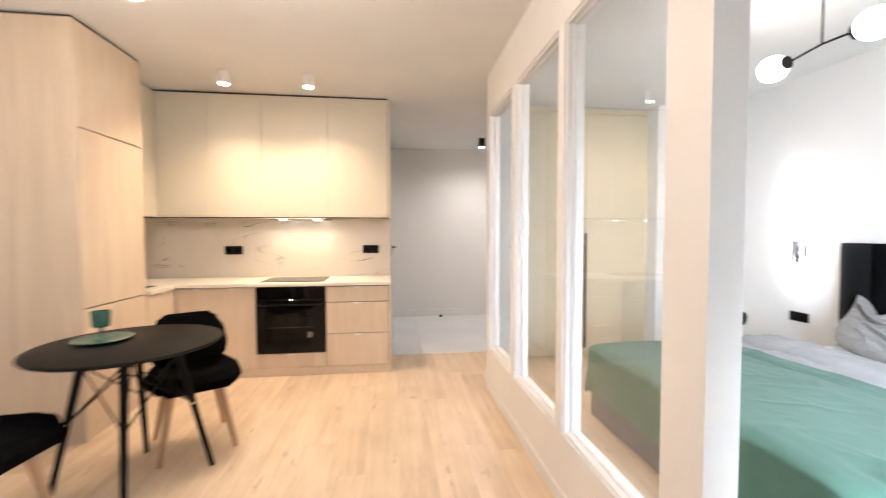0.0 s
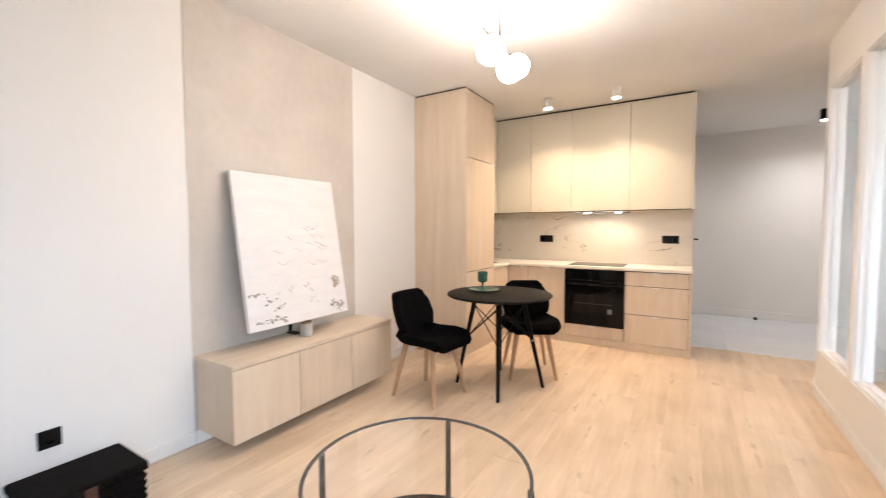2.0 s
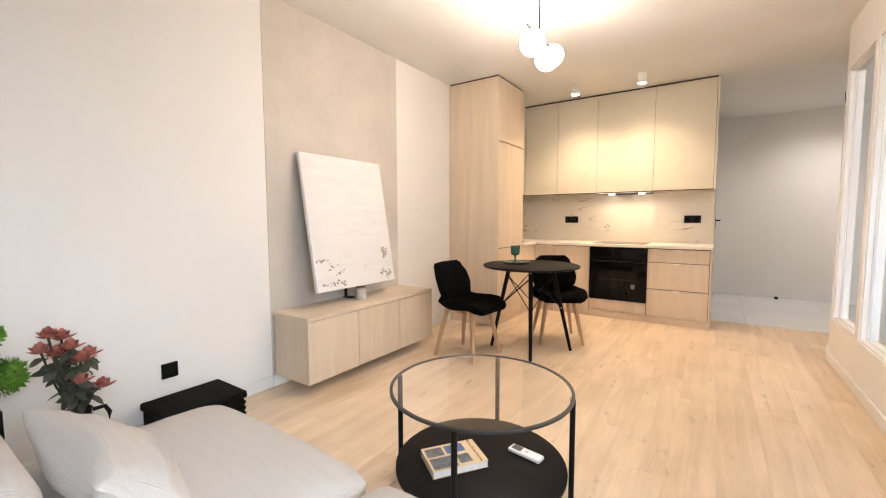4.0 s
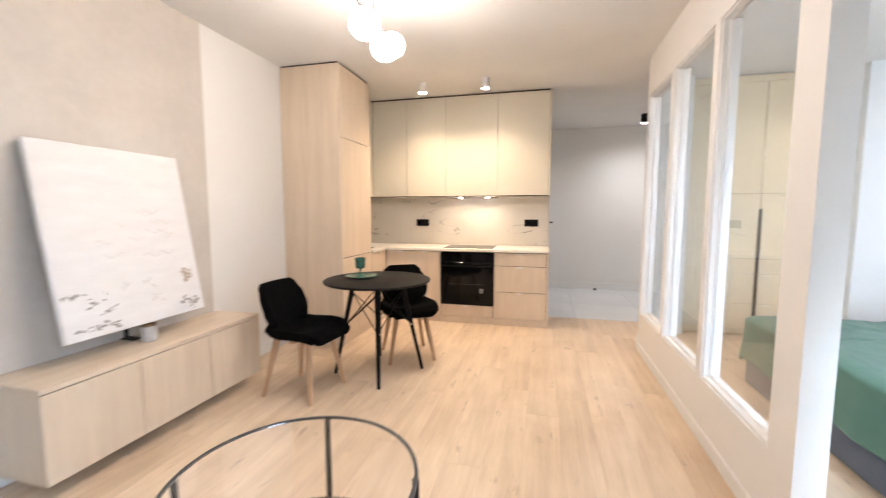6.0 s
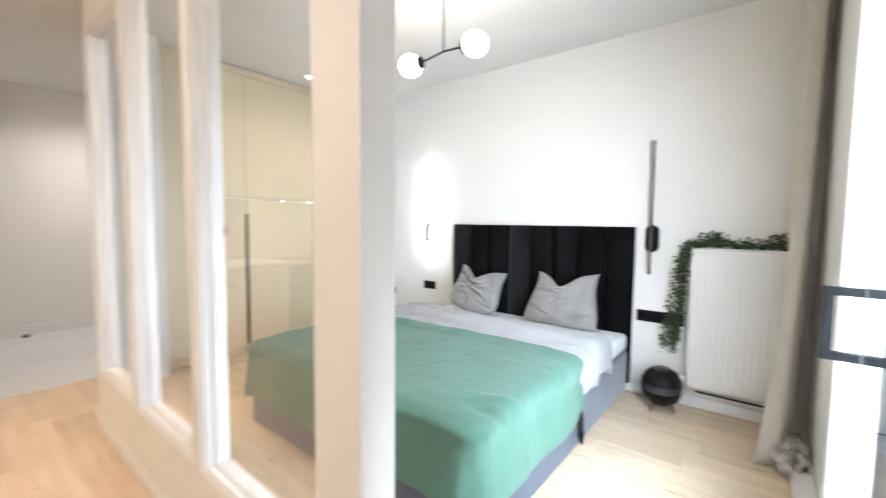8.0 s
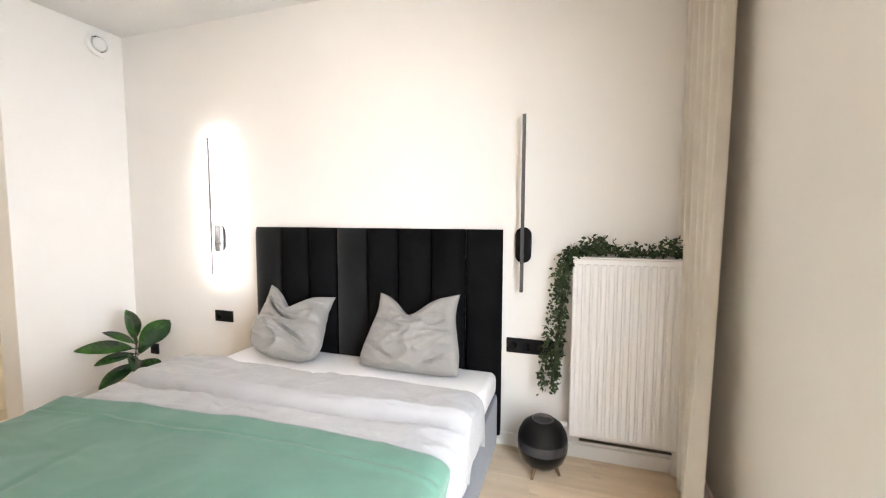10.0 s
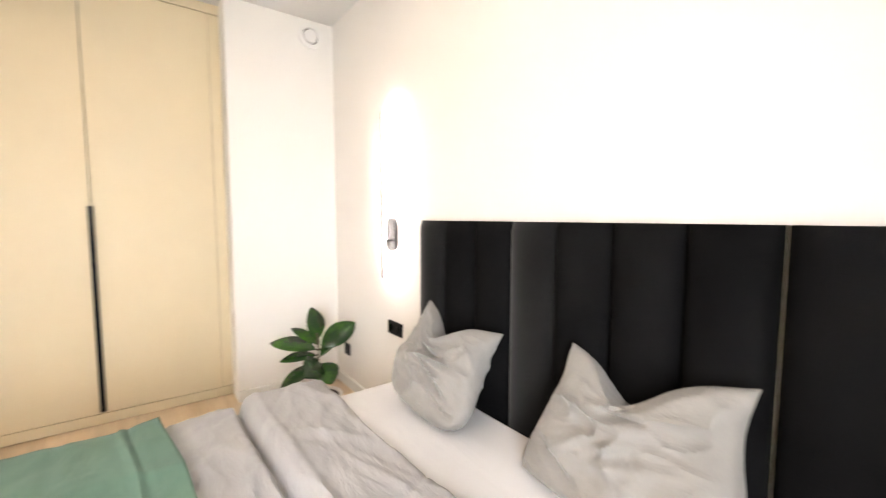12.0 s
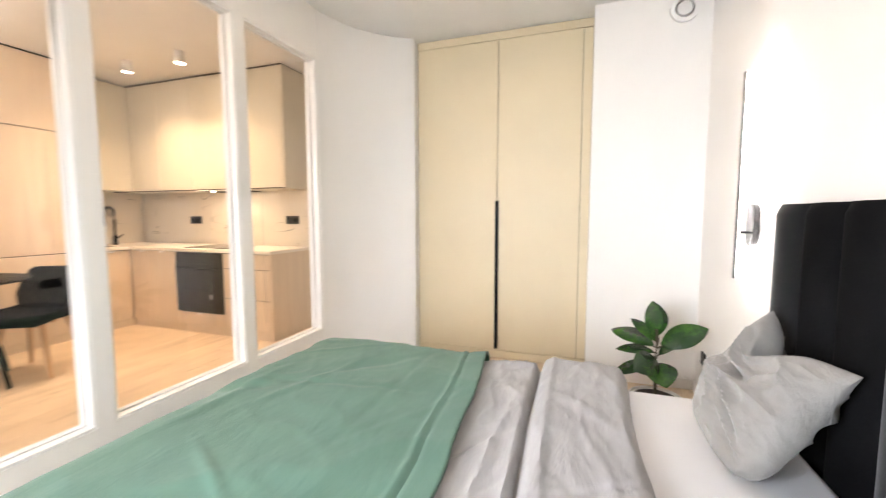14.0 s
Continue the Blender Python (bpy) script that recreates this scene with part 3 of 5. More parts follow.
part("handle", bx(FX - 0.004, FX + 0.014, 3.28, 3.32, 1.919, 1.9275), CHROME, k, "small steel edge pull")


def base_unit(name, x0, x1, y0, y1, fronts, label, facing):
    """A kitchen base unit; fronts are (a0, a1, z0, z1, pull) along the front."""
    u = thing(name, ((x0 + x1) / 2, (y0 + y1) / 2, 0), label, "cabinet", "kitchen base units")
    if facing == "y":
        part("body", bx(x0, x1, y0 + 0.02, y1, 0.075, 0.812), CARCASS, u)
        part("plinth", bx(x0, x1, y0 + 0.012, y0 + 0.028, 0, 0.074), ASH_Y, u)
    else:
        part("body", bx(x0, x1 - 0.02, y0, y1, 0.075, 0.812), CARCASS, u)
        part("plinth", bx(x1 - 0.028, x1 - 0.012, y0, y1, 0, 0.074), ASH_Y, u)
    for a0, a1, z0, z1, pull in fronts:
        f = part("front", bx(a0 + 0.002, a1 - 0.002, y0, y0 + 0.019, z0, z1, 0.001) if facing == "y" else bx(x1 - 0.019, x1, a0 + 0.002, a1 - 0.002, z0, z1, 0.001), ASH_V, u)
        if pull is not None:
            part("handle", bx(pull - 0.03, pull + 0.03, y0 - 0.016, y0 - 0.0005, z1 - 0.013, z1 + 0.002, 0.003) if facing == "y" else bx(x1 + 0.0005, x1 + 0.016, pull - 0.03, pull + 0.03, z1 - 0.013, z1 + 0.002, 0.003), CHROME, f, "small steel edge pull")
    return u


base_unit("drawer_unit", -0.581, -0.02, FY, 4.29, [(-0.581, -0.02, 0.08, 0.370, -0.302), (-0.581, -0.02, 0.377, 0.658, -0.302), (-0.581, -0.02, 0.665, 0.803, -0.302)], "pale ash three-drawer kitchen unit with steel pulls", "y")
base_unit("oven_unit", -1.182, -0.583, FY, 4.29, [(-1.182, -0.583, 0.08, 0.207, -0.89)], "pale ash housing unit under built-in oven", "y")
base_unit("base_cabinet", -1.60, -1.184, FY, 4.29, [(-1.60, -1.184, 0.08, 0.806, -1.38)], "pale ash base cabinet with single door", "y")
base_unit("base_cabinet", -1.843, -1.602, FY, 4.29, [(-1.843, -1.602, 0.08, 0.806, -1.66)], "narrow pale ash corner base cabinet", "y")
base_unit("sink_cabinet", WEST + 0.002, FX, 3.342, FY - 0.002, [(3.342, FY - 0.005, 0.08, 0.806, 3.55)], "pale ash sink cabinet beside tall cabinet", "x")
structure("trim", bx(-1.873, -1.8435, 3.739, 3.768, 0, 0.0735), ASH_Y, "pale ash plinth corner", "plinth")
structure("trim", bx(-0.0185, 0.0, FY, 4.29, 0, 0.812, 0.001), ASH_V, "pale ash end panel of kitchen run", "end panel")
bm = bx(FX - 0.002, 0.004, 3.718, 4.296, 0.813, 0.844, 0.003)
box(bm, WEST + 0.002, FX + 0.02, 3.342, 4.296, 0.8131, 0.8441, 0.003)
single("worktop", bm, WORKTOP, "off-white stone kitchen worktop turning a corner", "worktop")

ov = thing("oven", (-0.8825, FY, 0.211), "black glass built-in oven under worktop", "oven")
part("frame", bx(-1.179, -0.585, FY - 0.012, FY + 0.006, 0.211, 0.808, 0.003), BLACK, ov)
part("control_panel", bx(-1.176, -0.588, FY - 0.018, FY - 0.0125, 0.70, 0.805, 0.002), BLACKGLASS, ov)
dr = part("door", bx(-1.176, -0.588, FY - 0.024, FY - 0.0125, 0.222, 0.694, 0.003), BLACKGLASS, ov)
part("window", bx(-1.085, -0.68, FY - 0.027, FY - 0.0245, 0.335, 0.54, 0.001), material("oven window glass", (0.008, 0.007, 0.006), 0.10, bump=0, spec=0.35), dr)
hb = tube(bmesh.new(), [(-1.145, FY - 0.02, 0.655), (-1.145, FY - 0.052, 0.655), (-1.13, FY - 0.058, 0.655), (-0.635, FY - 0.058, 0.655), (-0.62, FY - 0.052, 0.655), (-0.62, FY - 0.02, 0.655)], 0.008)
part("handle", hb, BLACK, dr, "black bar handle", True)
part("rack", bx(-1.08, -0.69, FY - 0.0285, FY - 0.0275, 0.448, 0.451), SCONCEBAR, dr, "oven rack seen behind glass")
part("sticker", bx(-0.735, -0.695, FY - 0.0285, FY - 0.0275, 0.355, 0.405), material("grey sticker", (0.22, 0.22, 0.22), 0.5), dr, "small grey sticker")

hobm = thing("induction_hob", (-0.885, 4.0, 0.8441), "black glass induction hob set on worktop", "hob")
part("glass", bx(-1.165, -0.605, 3.80, 4.20, 0.8445, 0.8495, 0.002), BLACKGLASS, hobm)
for cx, cy, r in ((-1.03, 3.91, 0.075), (-0.74, 3.91, 0.09), (-1.03, 4.09, 0.09), (-0.74, 4.09, 0.075)):
    b = bmesh.new()
    ring = []
    for i in range(28):
        a = 2 * math.pi * i / 28
        ring.append([b.verts.new((cx + q * math.cos(a), cy + q * math.sin(a), 0.8498)) for q in (r - 0.0015, r)])
    for i in range(28):
        b.faces.new((ring[i][0], ring[i][1], ring[(i + 1) % 28][1], ring[(i + 1) % 28][0]))
    part("zone_ring", b, material("grey hob print", (0.2, 0.2, 0.2), 0.3), hobm)

# backsplash slabs
bs = tagged(thing("backsplash", (-1.2, NORTH, 0.845), "white veined stone backsplash", "backsplash"), kind="structure")
part("slab", bx(-2.43, -0.005, NORTH - 0.009, NORTH - 0.0005, 0.8445, 1.432), MARBLE, bs)
part("slab", bx(WEST + 0.0005, WEST + 0.009, 3.342, 4.294, 0.8445, 1.432), MARBLE, bs)

# upper cabinets
UY, UX = 3.96, -2.082
edges = [-2.08, -1.652, -1.178, -0.579, -0.021]
for a, b in zip(edges, edges[1:]):
    u = thing("wall_cabinet", ((a + b) / 2, 4.13, 1.437), "matt cream handleless kitchen wall cabinet", "cabinet", "kitchen wall cabinets")
    part("body", bx(a + 0.0005, b - 0.0005, UY + 0.02, 4.295, 1.437, 2.556), CARCASS, u)
    part("door", bx(a + 0.0015, b - 0.0015, UY, UY + 0.019, 1.437, 2.556, 0.0015), CREAM, u)
u = thing("wall_cabinet", (-2.26, 3.83, 1.437), "matt cream corner wall cabinet", "cabinet", "kitchen wall cabinets")
part("body", bx(WEST + 0.002, UX - 0.02, 3.342, 4.295, 1.437, 2.556), CREAM, u)
part("door", bx(UX - 0.019, UX, 3.343, UY - 0.002, 1.437, 2.556, 0.0015), CREAM, u)
structure("trim", bx(-0.0195, -0.001, UY, 4.295, 1.432, 2.56, 0.001), CREAM, "cream end panel of wall cabinets", "end panel")
# solid strips closing the slits below the ceiling, coloured as dark as their shade
structure("trim", bx(-2.40, -0.02, UY + 0.01, 4.29, 2.5565, H - 0.0005), GAP, "dark gap shade above cabinets", "shadow gap")
structure("trim", bx(WEST + 0.01, FX - 0.012, 2.70, 3.33, 2.5605, H - 0.0005), GAP, "dark gap shade above tall cabinet", "shadow gap")
structure("trim", bx(-2.40, -0.02, UY + 0.004, UY + 0.016, 1.427, 1.4365), GAP, "dark underside rail of cabinets", "rail")
structure("trim", bx(-2.40, -0.02, UY + 0.0165, 4.29, 1.4275, 1.4365), CREAM, "cream underside panel of wall cabinets", "panel")
hood = thing("cooker_hood", (-0.88, 4.1, 1.40), "slim black built-in cooker hood under cabinet", "cooker hood")
part("body", bx(-1.15, -0.60, 4.0, 4.28, 1.418, 1.4268, 0.002), BLACK, hood)
part("front_strip", bx(-1.15, -0.60, UY + 0.002, 3.999, 1.42, 1.4268, 0.002), CHROME, hood)
for sx in (-1.02, -0.70):
    part("lamp", lathe(bmesh.new(), [(0.026, 0), (0.026, 0.004)], (sx, 4.06, 1.4138), 20), BULB, hood, "lit warm hood lamp")


def socket(name, lo, hi, axis, label, holes, group="wall sockets"):
    """A flat black socket plate on a wall; axis is the wall's normal."""
    s = thing(name, ((lo[0] + hi[0]) / 2, (lo[1] + hi[1]) / 2, lo[2]), label, "socket", group)
    part("plate", bx(lo[0], hi[0], lo[1], hi[1], lo[2], hi[2], 0.002), BLACK, s)
    a = 1 if axis == "x" else 0
    span = hi[a] - lo[a]
    for i in range(holes):
        c = lo[a] + span * (i + 0.5) / holes
        z = (lo[2] + hi[2]) / 2
        r = min(0.021, span / holes * 0.35)
        if axis == "x":
            x = lo[0] if holes and lo[0] > 0 else hi[0]
            d = -0.0012 if lo[0] > 0 else 0.0012
            part("insert", rod(bmesh.new(), (x, c, z), (x + d, c, z), r, None, 18), BLACKGLASS, s)
        else:
            part("insert", rod(bmesh.new(), (c, lo[1], z), (c, lo[1] - 0.0012, z), r, None, 18), BLACKGLASS, s)
    return s


socket("socket", (-1.643, NORTH - 0.019, 1.075), (-1.475, NORTH - 0.0095, 1.159), "y", "black double socket on backsplash", 2)
socket("socket", (-0.285, NORTH - 0.019, 1.078), (-0.124, NORTH - 0.0095, 1.162), "y", "black double socket on backsplash", 2)
socket("socket", (WEST, -0.16, 0.268), (WEST + 0.01, -0.08, 0.35), "x", "single black wall socket", 1)
socket("socket", (EAST - 0.01, 2.89, 0.54), (EAST, 3.046, 0.618), "x", "black double bedside socket", 2)
socket("socket", (EAST - 0.01, 0.69, 0.533), (EAST, 0.99, 0.614), "x", "black four-gang bedside socket behind ivy", 4)
socket("socket", (EAST - 0.01, 3.61, 0.235), (EAST, 3.69, 0.315), "x", "single black wall socket with plug", 1)

FA = Vector((-2.27, 3.865, 0.844))
fa = thing("kitchen_faucet", FA, "black gooseneck kitchen faucet", "faucet")
part("base", lathe(bmesh.new(), [(0.027, 0), (0.027, 0.01), (0.021, 0.014), (0.021, 0.10), (0.014, 0.108)], FA, 20), BLACK, fa, "", True)
aim = Vector((0.25, -0.97, 0)).normalized()
pts = [FA + Vector((0, 0, 0.10)), FA + Vector((0, 0, 0.25))] + [FA + aim * (0.06 - 0.06 * math.cos(a)) + Vector((0, 0, 0.355 + 0.06 * math.sin(a))) for a in [math.pi * i / 10 for i in range(11)]] + [FA + aim * 0.122 + Vector((0, 0, 0.21))]
part("spout", tube(bmesh.new(), pts, 0.012, 10), BLACK, fa, "", True)
part("lever", rod(bmesh.new(), FA + Vector((0.0, 0.02, 0.07)), FA + Vector((0.02, 0.07, 0.115)), 0.008, 0.006), BLACK, fa, "", True)
sk = thing("sink", (-2.14, 3.62, 0.8441), "dark inset kitchen sink in worktop corner", "sink")
part("rim", bx(-2.34, -1.95, 3.40, 3.66, 0.8445, 0.849, 0.002), BLACK, sk)
part("bowl", bx(-2.31, -1.98, 3.43, 3.63, 0.8495, 0.8505), GAP, sk)

# ceiling spots: small white tubes
for sx in (-1.305, -0.65):
    s = thing("ceiling_spot", (sx, 3.465, 2.475), "small white surface-mounted ceiling spot, lit", "ceiling light", "kitchen spots")
    b = lathe(bmesh.new(), [(0.034, 0.02), (0.040, 0.0), (0.040, 0.099), (0.034, 0.0995)], (sx, 3.465, 2.475), 24)
    part("housing", b, TRIM, s, "", True)
    part("lamp", lathe(bmesh.new(), [(0.030, 0), (0.033, 0.004)], (sx, 3.465, 2.4705), 20), BULB, s, "lit warm lamp")
s = thing("ceiling_spot", (1.235, 5.45, 2.455), "small black cylindrical hall ceiling spot, lit", "ceiling light")
part("housing", lathe(bmesh.new(), [(0.040, 0.0), (0.044, 0.002), (0.044, 0.119), (0.04, 0.12)], (1.235, 5.45, 2.455), 24), BLACK, s, "", True)
part("lamp", lathe(bmesh.new(), [(0.030, 0), (0.033, 0.004)], (1.235, 5.45, 2.4505), 20), glowing("hall bulb", (1, 0.95, 0.9), 25), s, "lit lamp")

# hall door in side wall, edge-on, with its lever
dn = tagged(thing("door_1", (0.0, 5.1, 0), "white hall door seen edge-on with black lever", "door"), kind="structure")
part("leaf", bx(0.0005, 0.010, 4.72, 5.58, 0.005, 2.05, 0.002), TRIM, dn)
part("door_handle", tube(bmesh.new(), [(0.01, 5.50, 1.10), (0.055, 5.50, 1.10), (0.058, 5.49, 1.10), (0.058, 5.38, 1.10)], 0.010, 8), BLACK, dn, "black lever handle")
part("escutcheon", bx(0.0105, 0.016, 5.475, 5.525, 0.99, 1.13, 0.002), BLACK, dn)
ds = single("door_stop", lathe(bmesh.new(), [(0.022, 0), (0.024, 0.006), (0.022, 0.028), (0.016, 0.034)], (0.757, 6.14, 0.001), 20), BLACK, "small black floor door stop on tiles", "door stop", smooth=True)

# ---- living room ----
tv = thing("tv_cabinet", (-2.255, 1.17, 0.083), "floating pale ash cabinet with three doors on wall", "cabinet")
part("body", bx(WEST + 0.019, -2.09, 0.522, 1.816, 0.1, 0.4885, 0.002), CARCASS, tv)
part("side_panel", bx(WEST + 0.019, -2.0905, 0.506, 0.5215, 0.083, 0.488, 0.001), ASH_V, tv)
part("side_panel", bx(WEST + 0.019, -2.0905, 1.8165, 1.832, 0.083, 0.488, 0.001), ASH_V, tv)
part("bottom_panel", bx(WEST + 0.019, -2.0905, 0.522, 1.816, 0.083, 0.0995), ASH_V, tv)
part("top", bx(WEST + 0.005, -2.068, 0.504, 1.834, 0.489, 0.512, 0.002), ASH_Y, tv)
for a, b in ((0.506, 0.9365), (0.941, 1.3845), (1.389, 1.832)):
    part("door", bx(-2.089, -2.07, a, b, 0.083, 0.484, 0.0015), ASH_V, tv)


def slab_at(w, h, d, m, bev=0.002):
    b = bx(-w / 2, w / 2, -d / 2, d / 2, -h / 2, h / 2, bev)
    b.transform(m)
    return b


# leaning canvas: local x runs along the wall, local y out of the wall
tilt = math.atan2(0.165, 0.975)
MC = Matrix.Translation((-2.313, 1.105, 1.108)) @ Matrix.Rotation(radians(90), 4, "Z") @ Matrix.Rotation(-tilt, 4, "X")
cv = thing("canvas_painting", (-2.25, 1.105, 0.62), "white textured abstract canvas leaning against plaster wall", "painting")
part("canvas", slab_at(0.80, 0.985, 0.032, MC, 0.004), CANVAS, cv)


def daub(cx, cz, w, h, n, mat, seed):
    rnd = random.Random(seed)
    b = bmesh.new()
    for i in range(n):
        x, z = cx + rnd.gauss(0, w / 2.4), cz + rnd.gauss(0, h / 2.4)
        s = rnd.uniform(0.004, 0.014)
        ang = rnd.uniform(-0.6, 0.6)
        k = rnd.randint(5, 8)
        vs = []
        for j in range(k):
            a = 2 * math.pi * j / k
            r = s * rnd.uniform(0.5, 1.1)
            px, pz = r * 1.6 * math.cos(a), r * 0.7 * math.sin(a)
            vs.append(b.verts.new((x + px * math.cos(ang) - pz * math.sin(ang), -0.0175 - 0.0004 * (i % 5), z + px * math.sin(ang) + pz * math.cos(ang))))
        b.faces.new(vs)
    b.transform(MC)
    return b


for cx, cz, w, h, n, mat in ((-0.34, -0.275, 0.05, 0.018, 14, INK), (-0.25, -0.32, 0.06, 0.02, 9, INK), (-0.17, -0.37, 0.05, 0.02, 7, INK), (-0.24, -0.445, 0.12, 0.022, 20, INK), (0.335, -0.435, 0.045, 0.03, 22, INK), (0.315, -0.255, 0.045, 0.045, 26, OCHRE), (0.27, -0.41, 0.05, 0.03, 8, INK), (0.10, -0.36, 0.05, 0.06, 10, RIDGE)):
    tagged(part("paint_daub", daub(cx, cz, w, h, n, mat, int(1000 * (cx + 2))), mat, cv), kind="stuff")
rnd = random.Random(5)
b = bmesh.new()
for cz, span in ((0.13, 0.30), (0.02, 0.34), (-0.02, 0.26), (-0.11, 0.30), (-0.26, 0.12), (-0.29, 0.10), (0.07, 0.20)):
    for i in range(3):
        x0 = rnd.uniform(-0.25, 0.25 - span / 3) + 0.05
        pts = [MC @ Vector((x0 + span / 3 * q / 7, -0.0165, cz + 0.012 * math.sin(q * 0.9 + i) + 0.008 * i)) for q in range(8)]
        tube(b, pts, 0.0018, 4)
tagged(part("paint_ridge", b, RIDGE, cv), kind="stuff")
st = thing("picture_stand", (-2.33, 1.1, 0.5122), "low black stand under leaning canvas", "stand")
part("base", bx(-2.43, -2.33, 1.11, 1.17, 0.5122, 0.518, 0.002), BLACK, st)
part("post", bx(-2.425, -2.41, 1.13, 1.15, 0.5185, 0.9, 0.002), BLACK, st)
cj = thing("candle_jar", (-2.25, 1.14, 0.5122), "pale grey cylindrical candle jar on cabinet", "candle")
part("jar", lathe(bmesh.new(), [(0.037, 0), (0.041, 0.004), (0.041, 0.086), (0.038, 0.0875), (0.037, 0.078), (0.002, 0.077)], (-2.25, 1.14, 0.5122), 28), CONCRETE, cj, "", True)
part("rim", lathe(bmesh.new(), [(0.036, 0), (0.037, 0.012), (0.031, 0.0125)], (-2.25, 1.14, 0.6), 28), BRASS, cj, "thin bronze rim", True)

# round dining table
TX, TY, TZ = -1.295, 2.215, 0.738
dt = thing("dining_table", (TX, TY, 0), "round black dining table with dowel legs and wire braces", "table")
part("tabletop", lathe(bmesh.new(), [(0.385, 0), (0.402, 0.004), (0.408, 0.012), (0.405, 0.019), (0.398, 0.022)], (TX, TY, TZ - 0.022), 64), BLACKTOP, dt, "", True)
feet = []
for i in range(4):
    a = radians(22 + 90 * i)
    ft = (TX + 0.338 * math.cos(a), TY + 0.338 * math.sin(a) + 0.01, 0.0)
    tp = (TX + 0.19 * math.cos(a), TY + 0.19 * math.sin(a), TZ - 0.06)
    feet.append((ft, tp))
    lg = part("leg", rod(bmesh.new(), ft, tp, 0.013, 0.019, 14), BLACK, dt, "", True)
    rod_m = [Vector(ft).lerp(Vector(tp), 0.55), Vector(ft).lerp(Vector(tp), 0.57)]
    part("bolt", rod(bmesh.new(), rod_m[0] + Vector((0.02 * math.cos(a + 1.57), 0.02 * math.sin(a + 1.57), 0)), rod_m[0] - Vector((0.02 * math.cos(a + 1.57), 0.02 * math.sin(a + 1.57), 0)), 0.006, None, 8), CHROME, lg, "small steel bolt")
    part("bracket", rod(bmesh.new(), tp, (TX + 0.165 * math.cos(a), TY + 0.165 * math.sin(a), TZ - 0.0225), 0.007, None, 8), CHROME, lg, "steel mounting pin")
for i in range(4):
    a, b = feet[i], feet[(i + 1) % 4]
    for s, e in ((a, b), (b, a)):
        part("brace", rod(bmesh.new(), Vector(s[0]).lerp(Vector(s[1]), 0.55), Vector(e[0]).lerp(Vector(e[1]), 0.95), 0.004, None, 6), BLACK, dt)
    part("brace", rod(bmesh.new(), Vector(a[0]).lerp(Vector(a[1]), 0.56), (TX, TY, 0.62), 0.0035, None, 6), BLACK, dt)

pl = thing("plate", (-1.475, 2.266, TZ), "dark green glazed plate on dining table", "plate")
part("dish", lathe(bmesh.new(), [(0.07, 0), (0.115, 0.008), (0.125, 0.013), (0.122, 0.016), (0.07, 0.006), (0.003, 0.005)], (-1.445, 2.25, TZ + 0.0005), 40), GREENGLASS, pl, "", True)
cu = thing("goblet", (-1.46, 2.26, TZ + 0.006), "dark green footed goblet on plate", "goblet")
part("bowl", lathe(bmesh.new(), [(0.010, 0.058), (0.034, 0.066), (0.038, 0.08), (0.041, 0.145), (0.038, 0.146), (0.034, 0.085), (0.003, 0.075)], (-1.46, 2.26, TZ + 0.0065), 28), GREENGLASS, cu, "", True)
part("foot", lathe(bmesh.new(), [(0.032, 0), (0.030, 0.005), (0.008, 0.012), (0.008, 0.058)], (-1.46, 2.26, TZ + 0.0065), 24), GREENGLASS, cu, "", True)

# dining chairs: local x is forward
PROFILE = [(0.235, 0.390), (0.23, 0.412), (0.155, 0.428), (0.05, 0.412), (-0.06, 0.394), (-0.13, 0.400), (-0.175, 0.432), (-0.198, 0.50), (-0.213, 0.58), (-0.228, 0.66), (-0.246, 0.74), (-0.253, 0.765)]
WIDTHS = [0.15, 0.19, 0.23, 0.238, 0.225, 0.20, 0.178, 0.178, 0.196, 0.190, 0.155, 0.125]
DISH = [0.0, 0.012, 0.030, 0.050, 0.065, 0.075, 0.085, 0.09, 0.085, 0.065, 0.035, 0.02]


def along(rows, t):
    i = min(int(t), len(rows) - 2)
    f = t - i
    f = f * f * (3 - 2 * f) if not isinstance(rows[0], tuple) else f
    if isinstance(rows[0], tuple):
        return tuple(p + (q - p) * f for p, q in zip(rows[i], rows[i + 1]))
    return rows[i] + (rows[i + 1] - rows[i]) * f


def shell(t0, t1, nv):
    def f(u, v):
        t = t0 + (t1 - t0) * v
        x, z = along(PROFILE, t)
        s = 2 * u - 1
        w, d = along(WIDTHS, t), along(DISH, t)
        lift = d * abs(s) ** 2.2
        back = min(max((t - 5.0) / 2.0, 0), 1)
        return Vector((x + lift * back, w * s, z + lift * (1 - back)))
    return sheet(bmesh.new(), f, 16, nv)


def dining_chair():
    c = thing("dining_chair", (0, 0, 0), "black upholstered dining chair with pale beech legs", "chair", "dining chairs")
    for nm, t0, t1, nv in (("seat", 0.0, 5.6, 22), ("backrest", 5.6, 11.0, 22)):
        o = thicken(part(nm, shell(t0, t1, nv), BLACKFELT, c, "", True), 0.052, 0.0)
        bv = o.modifiers.new("soft edge", "BEVEL")
        bv.width, bv.segments, bv.limit_method = 0.018, 3, "ANGLE"
    part("under_frame", box(box(bmesh.new(), -0.13, 0.13, -0.02, 0.02, 0.372, 0.392), -0.02, 0.02, -0.13, 0.13, 0.3721, 0.3921), LEGWOOD, c)
    for sx in (-1, 1):
        for sy in (-1, 1):
            lg = bmesh.new()
            rod(lg, (sx * 0.195 - 0.005, sy * 0.19, 0), (sx * 0.125, sy * 0.12, 0.40), 0.0135, 0.022, 12)
            part("leg", lg, LEGWOOD, c, "", True)
    return c


CH = dining_chair()
CH.matrix_basis = pose(-1.665, 1.785, 0, 0, 0, -6)
